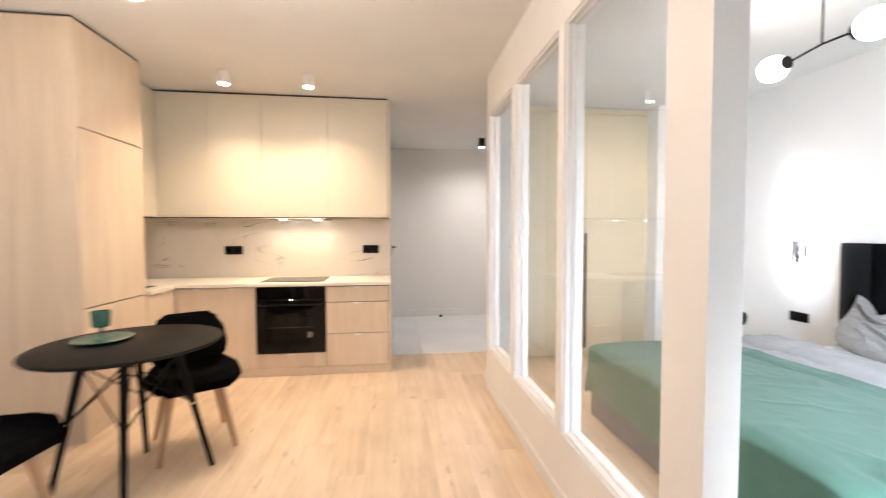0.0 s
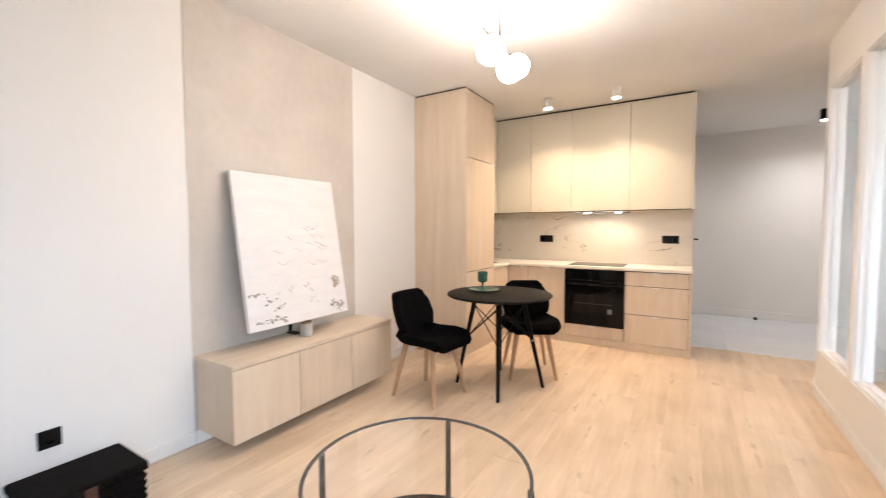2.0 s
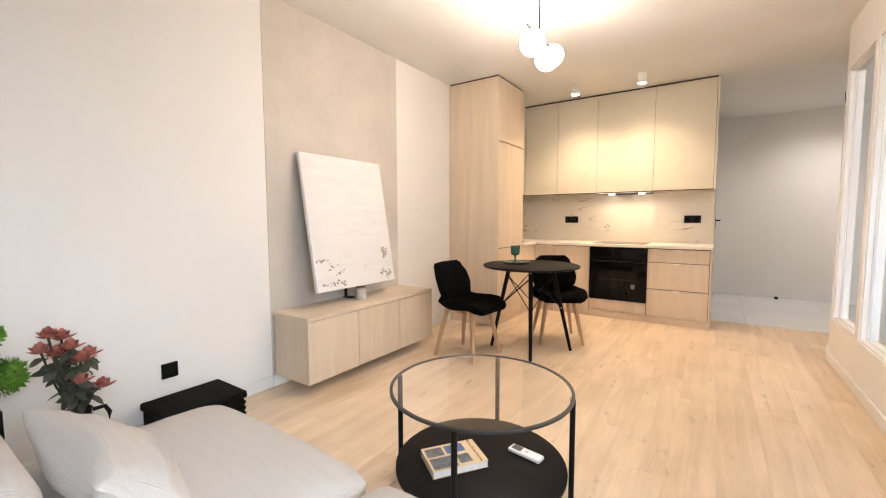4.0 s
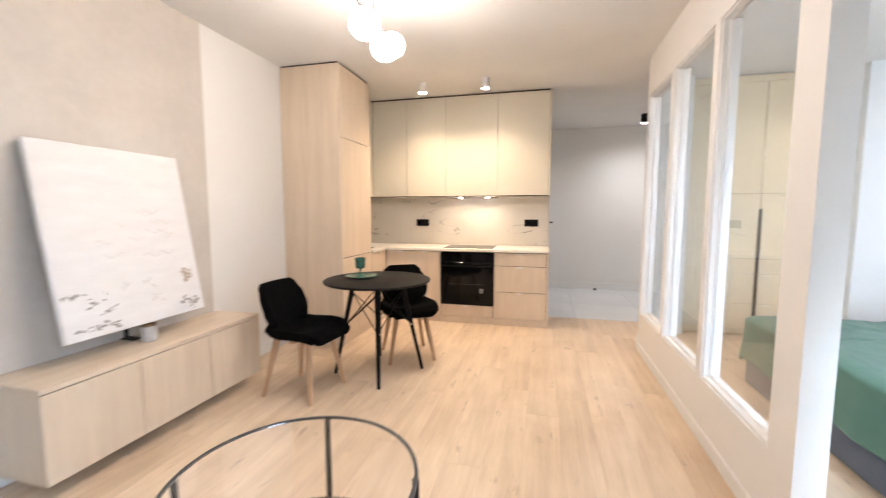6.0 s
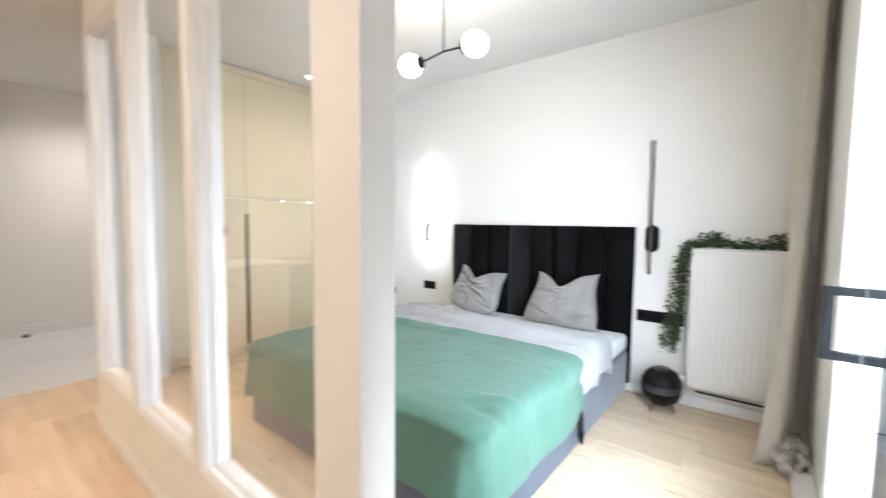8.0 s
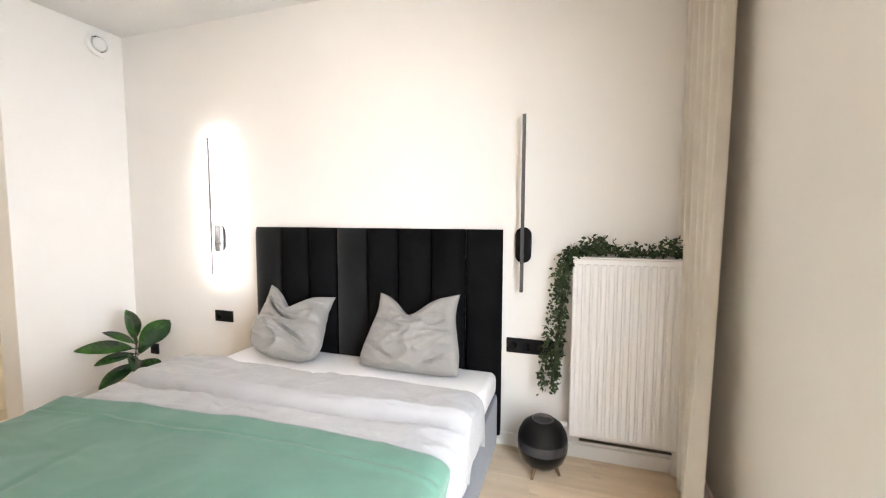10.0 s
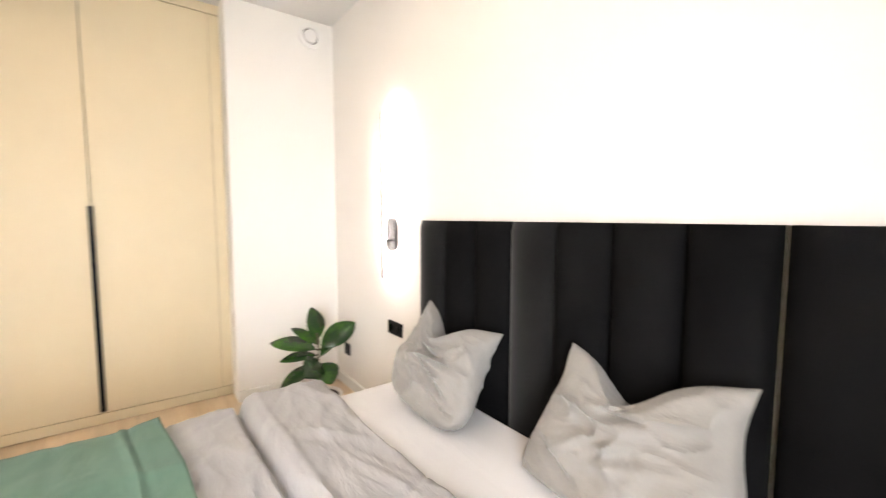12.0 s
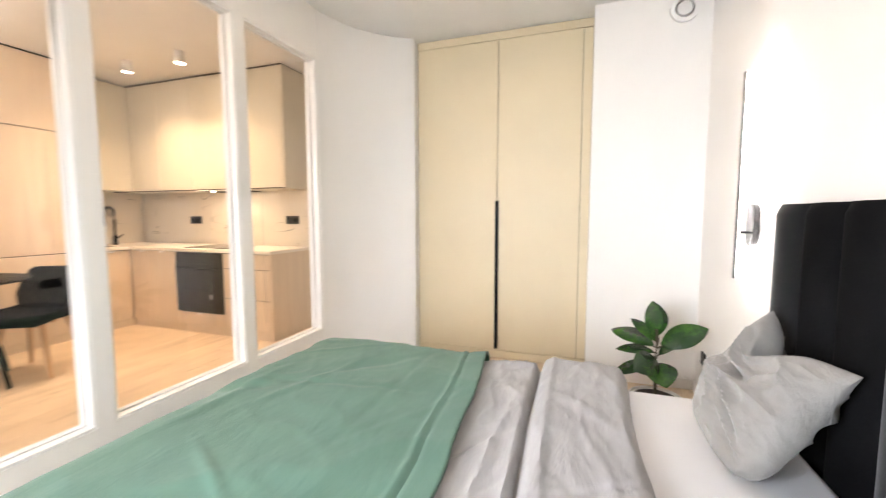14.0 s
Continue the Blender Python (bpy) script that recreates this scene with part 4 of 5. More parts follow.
copy_thing(CH, pose(-1.19, 2.615, 0, 0, 0, -59))

# coffee table
QX, QY = -0.774, 0.362
ct = thing("coffee_table", (QX, QY, 0), "round glass coffee table with black frame and lower shelf", "table")
b = bmesh.new()
prof = [(0.361, 0.437), (0.373, 0.437), (0.373, 0.447), (0.361, 0.447)]
rings = [[b.verts.new((QX + r * math.cos(2 * math.pi * i / 72), QY + r * math.sin(2 * math.pi * i / 72), z)) for r, z in prof] for i in range(72)]
for i in range(72):
    for q in range(4):
        b.faces.new((rings[i][q], rings[i][(q + 1) % 4], rings[(i + 1) % 72][(q + 1) % 4], rings[(i + 1) % 72][q]))
part("rim", b, RIMGREY, ct, "", True)
g = part("glass_top", lathe(bmesh.new(), [(0.3605, 0), (0.3605, 0.006)], (QX, QY, 0.4395), 72), GLASS, ct, "clear glass")
g.visible_shadow = False
part("shelf", lathe(bmesh.new(), [(0.345, 0), (0.352, 0.003), (0.352, 0.015), (0.348, 0.018)], (QX, QY, 0.105), 72), BLACKTOP, ct, "black lower shelf", True)
for i in range(4):
    a = radians(15 + 90 * i)
    part("leg", rod(bmesh.new(), (QX + 0.365 * math.cos(a), QY + 0.365 * math.sin(a), 0.0), (QX + 0.365 * math.cos(a), QY + 0.365 * math.sin(a), 0.4365), 0.011, None, 12), BLACK, ct, "", True)

SZ = 0.1232
MB = Matrix.Translation((-0.857, 0.288, SZ)) @ Matrix.Rotation(radians(54), 4, "Z") @ Matrix.Diagonal((1.18, 1.18, 1.0, 1.0))
bk = thing("book", (-0.857, 0.288, SZ), "paperback book with tan and dark cover on shelf", "book")


def inb(x0, x1, y0, y1, z0, z1, bev=0.0):
    q = bx(x0, x1, y0, y1, z0, z1, bev)
    q.transform(MB)
    return q


part("pages", inb(-0.098, 0.098, -0.068, 0.066, 0.0022, 0.028), PAPER, bk)
part("cover", inb(-0.10, 0.10, -0.07, 0.07, 0.0, 0.002), COVER, bk)
cvr = part("cover", inb(-0.10, 0.10, -0.07, 0.07, 0.0282, 0.0302), COVER, bk)
part("spine", inb(-0.10, 0.10, 0.0702, 0.0722, 0.0, 0.0302), COVER, bk)
part("cover_picture", inb(-0.092, -0.005, -0.062, 0.0, 0.0303, 0.0307), COVERDARK, cvr)
part("cover_picture", inb(-0.092, -0.03, 0.01, 0.06, 0.0303, 0.0307), COVERDARK, cvr)
part("cover_picture", inb(-0.02, 0.05, 0.012, 0.06, 0.0303, 0.0307), COVERBLUE, cvr)
part("cover_picture", inb(0.005, 0.05, -0.055, -0.005, 0.0303, 0.0307), COVERDARK, cvr)


def lettering(text, size, m, mat, parent, name="lettering"):
    cu_ = bpy.data.curves.new(name, "FONT")
    cu_.body, cu_.size, cu_.extrude, cu_.align_x, cu_.align_y = text, size, 0.0002, "CENTER", "CENTER"
    tmp = bpy.data.objects.new(name, cu_)
    me = bpy.data.meshes.new_from_object(tmp)
    bpy.data.objects.remove(tmp)
    q = bmesh.new()
    q.from_mesh(me)
    bpy.data.meshes.remove(me)
    q.transform(m)
    return part(name, q, mat, parent)


lettering("From Three Worlds", 0.0165, MB @ Matrix.Translation((0.078, 0.0, 0.0306)) @ Matrix.Rotation(radians(-90), 4, "Z"), BLACK, cvr)

MR = Matrix.Translation((-0.626, 0.495, SZ)) @ Matrix.Rotation(radians(-8), 4, "Z")
rc = thing("remote_control", (-0.626, 0.495, SZ), "white air conditioner remote control on shelf", "remote control")
q = bx(-0.075, 0.075, -0.024, 0.024, 0, 0.018, 0.006, 3)
q.transform(MR)
part("body", q, WHITEPLASTIC, rc, "", True)
q = bx(-0.062, -0.018, -0.017, 0.017, 0.0181, 0.0188, 0.0003)
q.transform(MR)
part("display", q, SCREEN, rc, "grey display")
q = bx(0.0, 0.012, -0.006, 0.006, 0.0181, 0.0192, 0.0004)
q.transform(MR)
part("button", q, material("grey button", (0.4, 0.4, 0.42), 0.5), rc)

# globe lamps
def globe_lamp(name, at, stem, bar, globes, label, glow, discs):
    L = thing(name, at, label, "pendant light")
    part("canopy", lathe(bmesh.new(), [(0.05, -0.03), (0.054, -0.026), (0.054, -0.002), (0.05, -0.0005)], (stem[0], stem[1], H), 28), BLACK, L, "", True)
    part("stem", rod(bmesh.new(), (stem[0], stem[1], H - 0.03), stem, 0.0045, None, 8), BLACK, L, "", True)
    part("bar", tube(bmesh.new(), bar, 0.006, 8), BLACK, L, "", True)
    for c, r, way in globes:
        gl = part("globe", ball(bmesh.new(), c, r, n=28), glow, L, "lit opal glass globe", True)
        d = Vector(way).normalized()
        p = Vector(c) + d * r * 0.93
        part("cap", rod(bmesh.new(), p, p + d * 0.016, 0.036 if discs else 0.024, 0.036 if discs else 0.016, 20), BLACK, gl, "black metal cap", True)
    return L


globe_lamp("pendant_lamp", (-0.90, 1.3, 2.1), (-0.90, 1.30, 2.19), [(-0.90, 1.04, 2.205), (-0.90, 1.30, 2.19), (-0.915, 1.75, 2.215)],
           [((-0.89, 0.964, 2.205), 0.071, (0, 1, 0)), ((-0.886, 1.162, 2.118), 0.071, (0, 0.1, 1)), ((-0.91, 1.461, 2.128), 0.071, (0, 0.1, 1)), ((-0.945, 1.67, 2.225), 0.071, (0, -1, -0.1))], "black bar pendant with four lit opal globes", GLOBE, False)
globe_lamp("pendant_lamp", (2.15, 1.82, 2.15), (2.15, 1.81, 2.222), [(2.20, 2.01, 2.226), (2.15, 1.81, 2.222), (2.17, 1.69, 2.224)],
           [((2.181, 2.10, 2.215), 0.072, (0.1, -1, 0.1)), ((2.176, 1.603, 2.222), 0.072, (0, 1, 0))], "black bar pendant with two lit opal globes", GLOBECOOL, True)

# trunk, vase, topiary beside the sofa
tk = thing("wicker_trunk", (-2.305, -0.07, 0), "small black woven trunk on floor beside wall", "trunk")
part("body", bx(-2.425, -2.125, -0.262, 0.122, 0, 0.14, 0.012, 2), WICKER, tk)
part("lid", bx(-2.432, -2.115, -0.272, 0.132, 0.142, 0.182, 0.012, 2), WICKER, tk)
for i in range(4):
    part("weave_band", bx(-2.1245, -2.1195, -0.262, 0.122, 0.015 + 0.032 * i, 0.033 + 0.032 * i, 0.002), WICKER, tk)
part("strap", bx(-2.1185, -2.110, -0.10, -0.06, 0.09, 0.17, 0.002), material("brown leather", (0.09, 0.04, 0.03), 0.5), tk, "brown leather strap")


def leaf(b, base, tip, width, normal, curl=0.15, n=6):
    """A pointed leaf from base to tip."""
    base, tip, normal = Vector(base), Vector(tip), Vector(normal).normalized()
    d = tip - base
    side = d.cross(normal).normalized()
    nrm = side.cross(d).normalized()
    rows = []
    for i in range(n + 1):
        t = i / n
        w = width * 0.5 * (math.sin(math.pi * min(t * 0.96 + 0.03, 1)) ** 0.75)
        mid = base + d * t - nrm * curl * d.length * t * t
        rows.append([b.verts.new(mid - side * w + nrm * w * 0.25), b.verts.new(mid), b.verts.new(mid + side * w + nrm * w * 0.25)])
    for p, q in zip(rows, rows[1:]):
        b.faces.new((p[0], p[1], q[1], q[0]))
        b.faces.new((p[1], p[2], q[2], q[1]))
    return b


VX, VY = -2.20, -0.565
vs = thing("vase_of_roses", (VX, VY, 0), "black jug with dusty red artificial roses", "flowers")
jg = part("jug", lathe(bmesh.new(), [(0.05, 0), (0.062, 0.01), (0.075, 0.14), (0.06, 0.26), (0.045, 0.305), (0.05, 0.33), (0.046, 0.331), (0.04, 0.30), (0.003, 0.28)], (VX, VY, 0), 28), BLACK, vs, "glossy black jug", True)
part("handle", tube(bmesh.new(), [(VX + 0.02, VY + 0.045, 0.32), (VX + 0.03, VY + 0.085, 0.322), (VX + 0.03, VY + 0.10, 0.29), (VX + 0.03, VY + 0.095, 0.23), (VX + 0.02, VY + 0.06, 0.18)], 0.009, 8), BLACK, jg, "", True)
rnd = random.Random(11)
heads = [(0.02, -0.10, 0.65), (0.0, -0.03, 0.63), (0.03, 0.0, 0.59), (-0.02, -0.13, 0.585), (0.02, -0.07, 0.57), (0.04, 0.05, 0.53), (0.03, 0.09, 0.545), (0.05, 0.03, 0.445), (0.06, 0.14, 0.405)]
sb, lb = bmesh.new(), bmesh.new()
for hx, hy, hz in heads:
    top = Vector((VX + hx, VY + hy * 0.62 - 0.015, hz + 0.025))
    midp = Vector((VX + hx * 0.3, VY + hy * 0.3 - 0.02, 0.34 + (hz - 0.34) * 0.45))
    tube(sb, [(VX, VY, 0.29), midp, top], 0.0045, 6)
    pb = bmesh.new()
    for i in range(12):
        a = 2.4 * i
        rr = 0.009 + 0.0024 * i
        o = Vector((math.cos(a) * rr, math.sin(a) * rr, -0.001 * i))
        leaf(pb, top + o * 0.3 - Vector((0, 0, 0.012)), top + o * 1.5 + Vector((0, 0, 0.034 - 0.0018 * i)), 0.036, (-o.x, -o.y, 0.02), -0.15, 4)
    part("rose", pb, ROSE, vs, "dusty red rose head", True)
    for i in range(11):
        p = midp.lerp(top, rnd.uniform(-0.2, 0.85))
        a = rnd.uniform(0, 6.28)
        leaf(lb, p, p + Vector((math.cos(a) * 0.055, math.sin(a) * 0.055, rnd.uniform(-0.05, 0.02))), 0.034, (rnd.gauss(0, 0.5) + 0.5, rnd.gauss(0, 0.5), 1), 0.25, 4)
part("stems", sb, STEM, vs, "", True)
part("leaves", lb, ROSELEAF, vs, "dull green leaves", True)

PX, PY = -2.20, -0.888
tp_ = thing("topiary_plant", (PX, PY, 0), "bright green moss pompom plant in black frame stand", "plant")
for sx in (-0.09, 0.09):
    for sy in (-0.09, 0.09):
        part("stand_leg", bx(PX + sx - 0.008, PX + sx + 0.008, PY + sy - 0.008, PY + sy + 0.008, 0, 0.44), BLACK, tp_)
for z in (0.06, 0.424):
    for sy in (-0.09, 0.09):
        part("stand_rail", bx(PX - 0.082, PX + 0.082, PY + sy - 0.007, PY + sy + 0.007, z, z + 0.016), BLACK, tp_)
part("pot", lathe(bmesh.new(), [(0.06, 0.077), (0.075, 0.09), (0.08, 0.41), (0.072, 0.412), (0.07, 0.39), (0.003, 0.389)], (PX, PY, 0), 24), BLACK, tp_, "black pot", True)
part("trunk", tube(bmesh.new(), [(PX, PY, 0.39), (PX + 0.01, PY + 0.04, 0.48), (PX, PY + 0.08, 0.70)], 0.009, 8), STEM, tp_, "", True)
for c, r in (((PX + 0.01, PY + 0.115, 0.545), 0.072), ((PX, PY + 0.03, 0.51), 0.062), ((PX, PY + 0.03, 0.60), 0.055), ((PX, PY - 0.08, 0.54), 0.07), ((PX, PY + 0.082, 0.705), 0.052)):
    mb = bmesh.new()
    rnd = random.Random(int(c[2] * 1000))
    ball(mb, c, r * 0.72, n=14)
    for i in range(620):
        d = Vector((rnd.gauss(0, 1), rnd.gauss(0, 1), rnd.gauss(0, 1))).normalized()
        p = Vector(c) + d * r * rnd.uniform(0.55, 0.85)
        leaf(mb, p, p + (d + Vector((rnd.uniform(-.5, .5), rnd.uniform(-.5, .5), rnd.uniform(-.5, .5)))).normalized() * r * 0.36, 0.008, (d.y, d.z, d.x), 0.1, 2)
    part("pompom", mb, MOSS, tp_)

# ---- sofa ----
so = thing("sofa", (-1.0, -0.75, 0), "light beige ribbed fabric sofa with loose cushions", "sofa")


def cushion(b, x0, x1, y0, y1, z0, z1, crown=0.035, nx=22, ny=22, edge=0.07):
    """A soft upholstered block with rounded rim and crowned top."""
    def f(u, v):
        s, t = 2 * u - 1, 2 * v - 1
        k = (1 - abs(s) ** 5) * (1 - abs(t) ** 5)
        pull = 1 - 0.085 * (abs(s) * abs(t)) ** 5
        px = (x0 + x1) / 2 + (x1 - x0) / 2 * s * pull
        py = (y0 + y1) / 2 + (y1 - y0) / 2 * t * pull
        return Vector((px, py, z1 - edge * (1 - k ** 0.45) + crown * (1 - s * s) * (1 - t * t) + 0.004 * fbm(px * 4, py * 4)))
    sheet(b, f, nx, ny)
    rim = [e for e in b.edges if e.is_boundary]
    made = bmesh.ops.extrude_edge_only(b, edges=rim)
    vs = [v for v in made["geom"] if isinstance(v, bmesh.types.BMVert)]
    for v in vs:
        v.co.z = z0
    bmesh.ops.contextual_create(b, geom=[e for e in b.edges if e.is_boundary])
    return b


part("base", bx(-1.58, -0.36, -1.16, -0.32, 0.06, 0.26, 0.02, 2), SOFA, so)
part("seat_cushion", cushion(bmesh.new(), -1.62, -0.738, -1.0, -0.268, 0.262, 0.442, edge=0.045), SOFA, so, "", True)
part("seat_cushion", cushion(bmesh.new(), -0.73, -0.34, -1.0, -0.275, 0.262, 0.447, 0.02, edge=0.045), SOFA, so, "", True)
part("back_frame", bx(-1.60, -0.36, -1.30, -1.165, 0.06, 0.58, 0.03, 3), SOFA, so, "", True)
part("back_cushion", bx(-1.60, -0.985, -1.163, -0.885, 0.46, 0.665, 0.075, 6), SOFA, so, "", True)
part("back_cushion", bx(-0.98, -0.36, -1.163, -0.90, 0.46, 0.68, 0.08, 6), SOFA, so, "", True)
for sx in (-1.5, -0.44):
    for sy in (-1.1, -0.4):
        part("foot", rod(bmesh.new(), (sx, sy, 0), (sx, sy, 0.06), 0.02, 0.025, 12), BLACK, so)


def pillow_quad(tl, tr, br, bl, t, dip, seed, folds=(), nx=60, ny=52, pinch=0.07, soft=1.0, crumple=0.012, bulge=0.25):
    """A stuffed square pillow between four corners, pinched at its edges, with a chop in the top edge."""
    tl, tr, br, bl = (Vector(c) for c in (tl, tr, br, bl))
    across, up = (tr - tl + br - bl).normalized(), (tl - bl + tr - br).normalized()
    out = up.cross(across).normalized()
    rnd = random.Random(seed)
    lines = [(*f[:5], f[5] * 1.4, 1.0) for f in folds]
    for i in range(16):
        lines.append((rnd.uniform(-1, 1), rnd.uniform(-1, 1), rnd.uniform(-0.5, 0.5), rnd.uniform(0.25, 0.6), rnd.uniform(0.05, 0.10), rnd.uniform(-0.012, 0.012), 1.0))
    wide, tall = (tr - tl).length, (tl - bl).length
    b = bmesh.new()

    def f(side):
        def g(u, v):
            s, q = 2 * u - 1, 2 * v - 1
            p = (bl * (1 - u) + br * u) * (1 - v) + (tl * (1 - u) + tr * u) * v
            low = max(0.0, min(1.0, 0.5 - q))
            p = p - across * s * pinch * wide * (1 - q * q) * abs(s) ** 3 * (1 - 1.0 * low) - up * q * pinch * tall * (1 - s * s) * abs(q) ** 3 * (1 if q > 0 else -bulge)
            p = p + (up * 0.10 * tall - across * s * 0.08 * wide) * soft * 0.2 * (abs(s) * max(0.0, -q)) ** 5
            p = p - up * dip * math.exp(-((s + 0.12) / 0.40) ** 2) * v ** 2.2
            puff = t / 2 * ((1 - s * s) * (1 - q * q)) ** 0.40 * (1.2 - 0.3 * v)
            wr = 0.0
            for lx, ly, an, ln, sg, am, _ in lines:
                dx, dy = s - lx, q - ly
                a = dx * math.cos(an) + dy * math.sin(an)
                c = -dx * math.sin(an) + dy * math.cos(an)
                wr += am * math.exp(-(a / ln) ** 2 - (c / sg) ** 2)
            edge = math.sin((s + q) * 17 + seed) * 0.0015 * max(abs(s), abs(q)) ** 6
            inner = (1 - abs(s) ** 6) * (1 - abs(q) ** 6)
            return p + out * (side * (puff + (wr + crumple * (ridged(s * 0.9 + seed, q * 1.5, seed) - 0.4) + 0.007 * fbm(s * 2 + seed, q * 2)) * inner) + edge * 0.4)
        return g
    sheet(b, f(-1), nx, ny)
    sheet(b, f(1), nx, ny)
    bmesh.ops.remove_doubles(b, verts=b.verts, dist=0.0006)
    return b


def throw_pillow(corners, t, dip, seed, mat, label, folds=(), pinch=0.07, soft=1.0, crumple=0.012, bulge=0.25):
    return single("pillow", pillow_quad(*corners, t, dip, seed, folds, pinch=pinch, soft=soft, crumple=crumple, bulge=bulge), mat, label, "pillow", smooth=True)


throw_pillow(((-1.49, -0.835, 0.628), (-0.92, -0.84, 0.635), (-0.94, -0.67, 0.455), (-1.45, -0.65, 0.455)), 0.15, 0.0, 3, SOFA, "light beige ribbed cushion leaning on sofa", (), 0.015, 0.0, 0.0)

# ---- bedroom ----
BX0, BX1, BY0, BY1 = 1.385, 3.335, 1.025, 2.635
bed = thing("double_bed", ((BX0 + BX1) / 2, (BY0 + BY1) / 2, 0), "double bed with charcoal channelled headboard and grey base", "bed")
part("base", bx(BX0, BX1, BY0, BY1, 0.02, 0.315, 0.018, 3), BEDBASE, bed, "slate grey upholstered base", True)
for sx in (BX0 + 0.1, BX1 - 0.1):
    for sy in (BY0 + 0.1, BY1 - 0.1):
        part("foot", rod(bmesh.new(), (sx, sy, 0), (sx, sy, 0.02), 0.03), BLACK, bed)
part("mattress", bx(BX0 + 0.005, BX1 - 0.003, BY0 + 0.005, BY1 - 0.005, 0.316, 0.44, 0.035, 4), SHEET, bed, "mattress in white sheet", True)
hw = (2.649 - 1.014) / 8
for i in range(8):
    y1 = 2.649 - hw * i
    y0 = y1 - hw + (0.0035 if i != 6 else 0.008)
    b = bmesh.new()

    def channel(u, v, y0=y0, y1=y1):
        s = 2 * u - 1
        t = min(v / 0.985, 1.0)
        depth = 0.055 * (1 - s * s) ** 0.55
        top = 1 - 0.5 * max(0.0, (v - 0.98) / 0.02) ** 2
        return Vector((3.399 - 0.022 - depth * (0.25 + 0.75 * top) * min(1, 0.5 + v * 8), (y0 + y1) / 2 + (y1 - y0) / 2 * s, 0.06 + 1.146 * t))
    sheet(b, channel, 14, 22)
    rim = [e for e in b.edges if e.is_boundary]
    made = bmesh.ops.extrude_edge_only(b, edges=rim)
    for v in made["geom"]:
        if isinstance(v, bmesh.types.BMVert):
            v.co.x = 3.398
    # channels 0 and 3 get the copy with the sheen painted in
    part("headboard_panel", b, VELVET_SHEEN if i in (0, 3) else VELVET, bed, "", True)
part("lift_strap", tube(bmesh.new(), [(2.27, 1.018, 0.31), (2.26, 0.985, 0.25), (2.25, 0.975, 0.14), (2.275, 0.972, 0.10), (2.30, 0.975, 0.14), (2.30, 0.985, 0.25), (2.29, 1.018, 0.31)], 0.009, 8), BLACK, bed, "black fabric strap loop", True)


def creases(seed, n, xr, yr, lo, hi, amp, angle, spread):
    rnd = random.Random(seed)
    return [(rnd.uniform(*xr), rnd.uniform(*yr), angle + rnd.gauss(0, spread), rnd.uniform(*lo), rnd.uniform(*hi), rnd.uniform(-amp, amp)) for _ in range(n)]


def crease_height(rows, x, y):
    h = 0.0
    for lx, ly, an, ln, sg, am in rows:
        dx, dy = x - lx, y - ly
        a = dx * math.cos(an) + dy * math.sin(an)
        c = -dx * math.sin(an) + dy * math.cos(an)
        if abs(c) < 3 * sg and abs(a) < 3 * ln:
            h += am * math.exp(-(a / ln) ** 2 - (c / sg) ** 2)
    return h


def drape(x, y, top, out, xe=BX0, y0=BY0, y1=BY1, r=0.05):
    """Lays a flat cloth point over the bed: what passes an edge hangs down."""
    dx, dr, dl = max(0.0, xe + r - x), max(0.0, y0 + r - y), max(0.0, y - (y1 - r))
    dy = max(dr, dl)
    d = math.hypot(dx, dy)
    if d < 1e-6:
        return Vector((x, y, top))
    bend = min(d, r * 1.57) / r
    flat, drop = r * math.sin(bend), r * (1 - math.cos(bend)) + max(0.0, d - r * 1.57)
    ux, uy = dx / d, dy / d
    reach = flat + out * min(1.0, d / 0.06) + 0.03 * max(0.0, d - r * 1.57)
    px = x if dx == 0 else xe + r - ux * reach
    py = y if dy == 0 else (y0 + r - uy * reach if dr > 0 else y1 - r + uy * reach)
    return Vector((px, py, top - drop))


DW = creases(21, 46, (2.1, 2.9), (0.7, 2.9), (0.10, 0.34), (0.012, 0.03), 0.022, 1.4, 0.5)
DW2 = creases(22, 30, (1.9, 2.9), (0.7, 2.9), (0.05, 0.16), (0.008, 0.016), 0.008, 0.6, 0.9)


def duvet(u, v):
    y = 0.86 + (2.80 - 0.86) * v
    head = 2.855 + 0.012 * math.sin(y * 5) + 0.02 * (2.0 - y) * (y < 2.0) - 0.06 * max(0.0, 1.15 - y)
    x = 2.12 + (head - 2.12) * u
    valley = 2.51 + 0.012 * math.sin(y * 2.3) + 0.03 * (2.6 - y)
    z = 0.488 + 0.018 * math.sin((x - 1.95) * 3.4) - 0.02 * max(0.0, (2.3 - x) / 0.18)
    z += 0.040 * (1 / (1 + math.exp(-(x - valley - 0.018) * 130))) - 0.042 * math.exp(-((x - valley) / 0.013) ** 2) + 0.008 * math.exp(-((x - valley - 0.06) / 0.012) ** 2)
    z -= 0.055 * max(0.0, (u - 0.93) / 0.07) ** 2.2
    z += crease_height(DW, x, y) * (0.55 if x > valley else 1.0) + crease_height(DW2, x, y) * 0.8 + 0.008 * fbm(x * 3, y * 3) + (0.012 if x < valley else 0.006) * ridged(x * 7, y * 2.6) 
    p = drape(x, y, z, 0.028 * min(1.0, max(0.0, (x - 2.2) / 0.15)))
    return p


b = sheet(bmesh.new(), duvet, 100, 220)
o = single("duvet", b, DUVET, "rumpled stone grey duvet folded back on bed", "duvet", smooth=True)
thicken(o, 0.045, -1)

BW = creases(31, 30, (1.2, 2.3), (0.6, 2.7), (0.12, 0.45), (0.012, 0.04), 0.009, 0.9, 0.5)


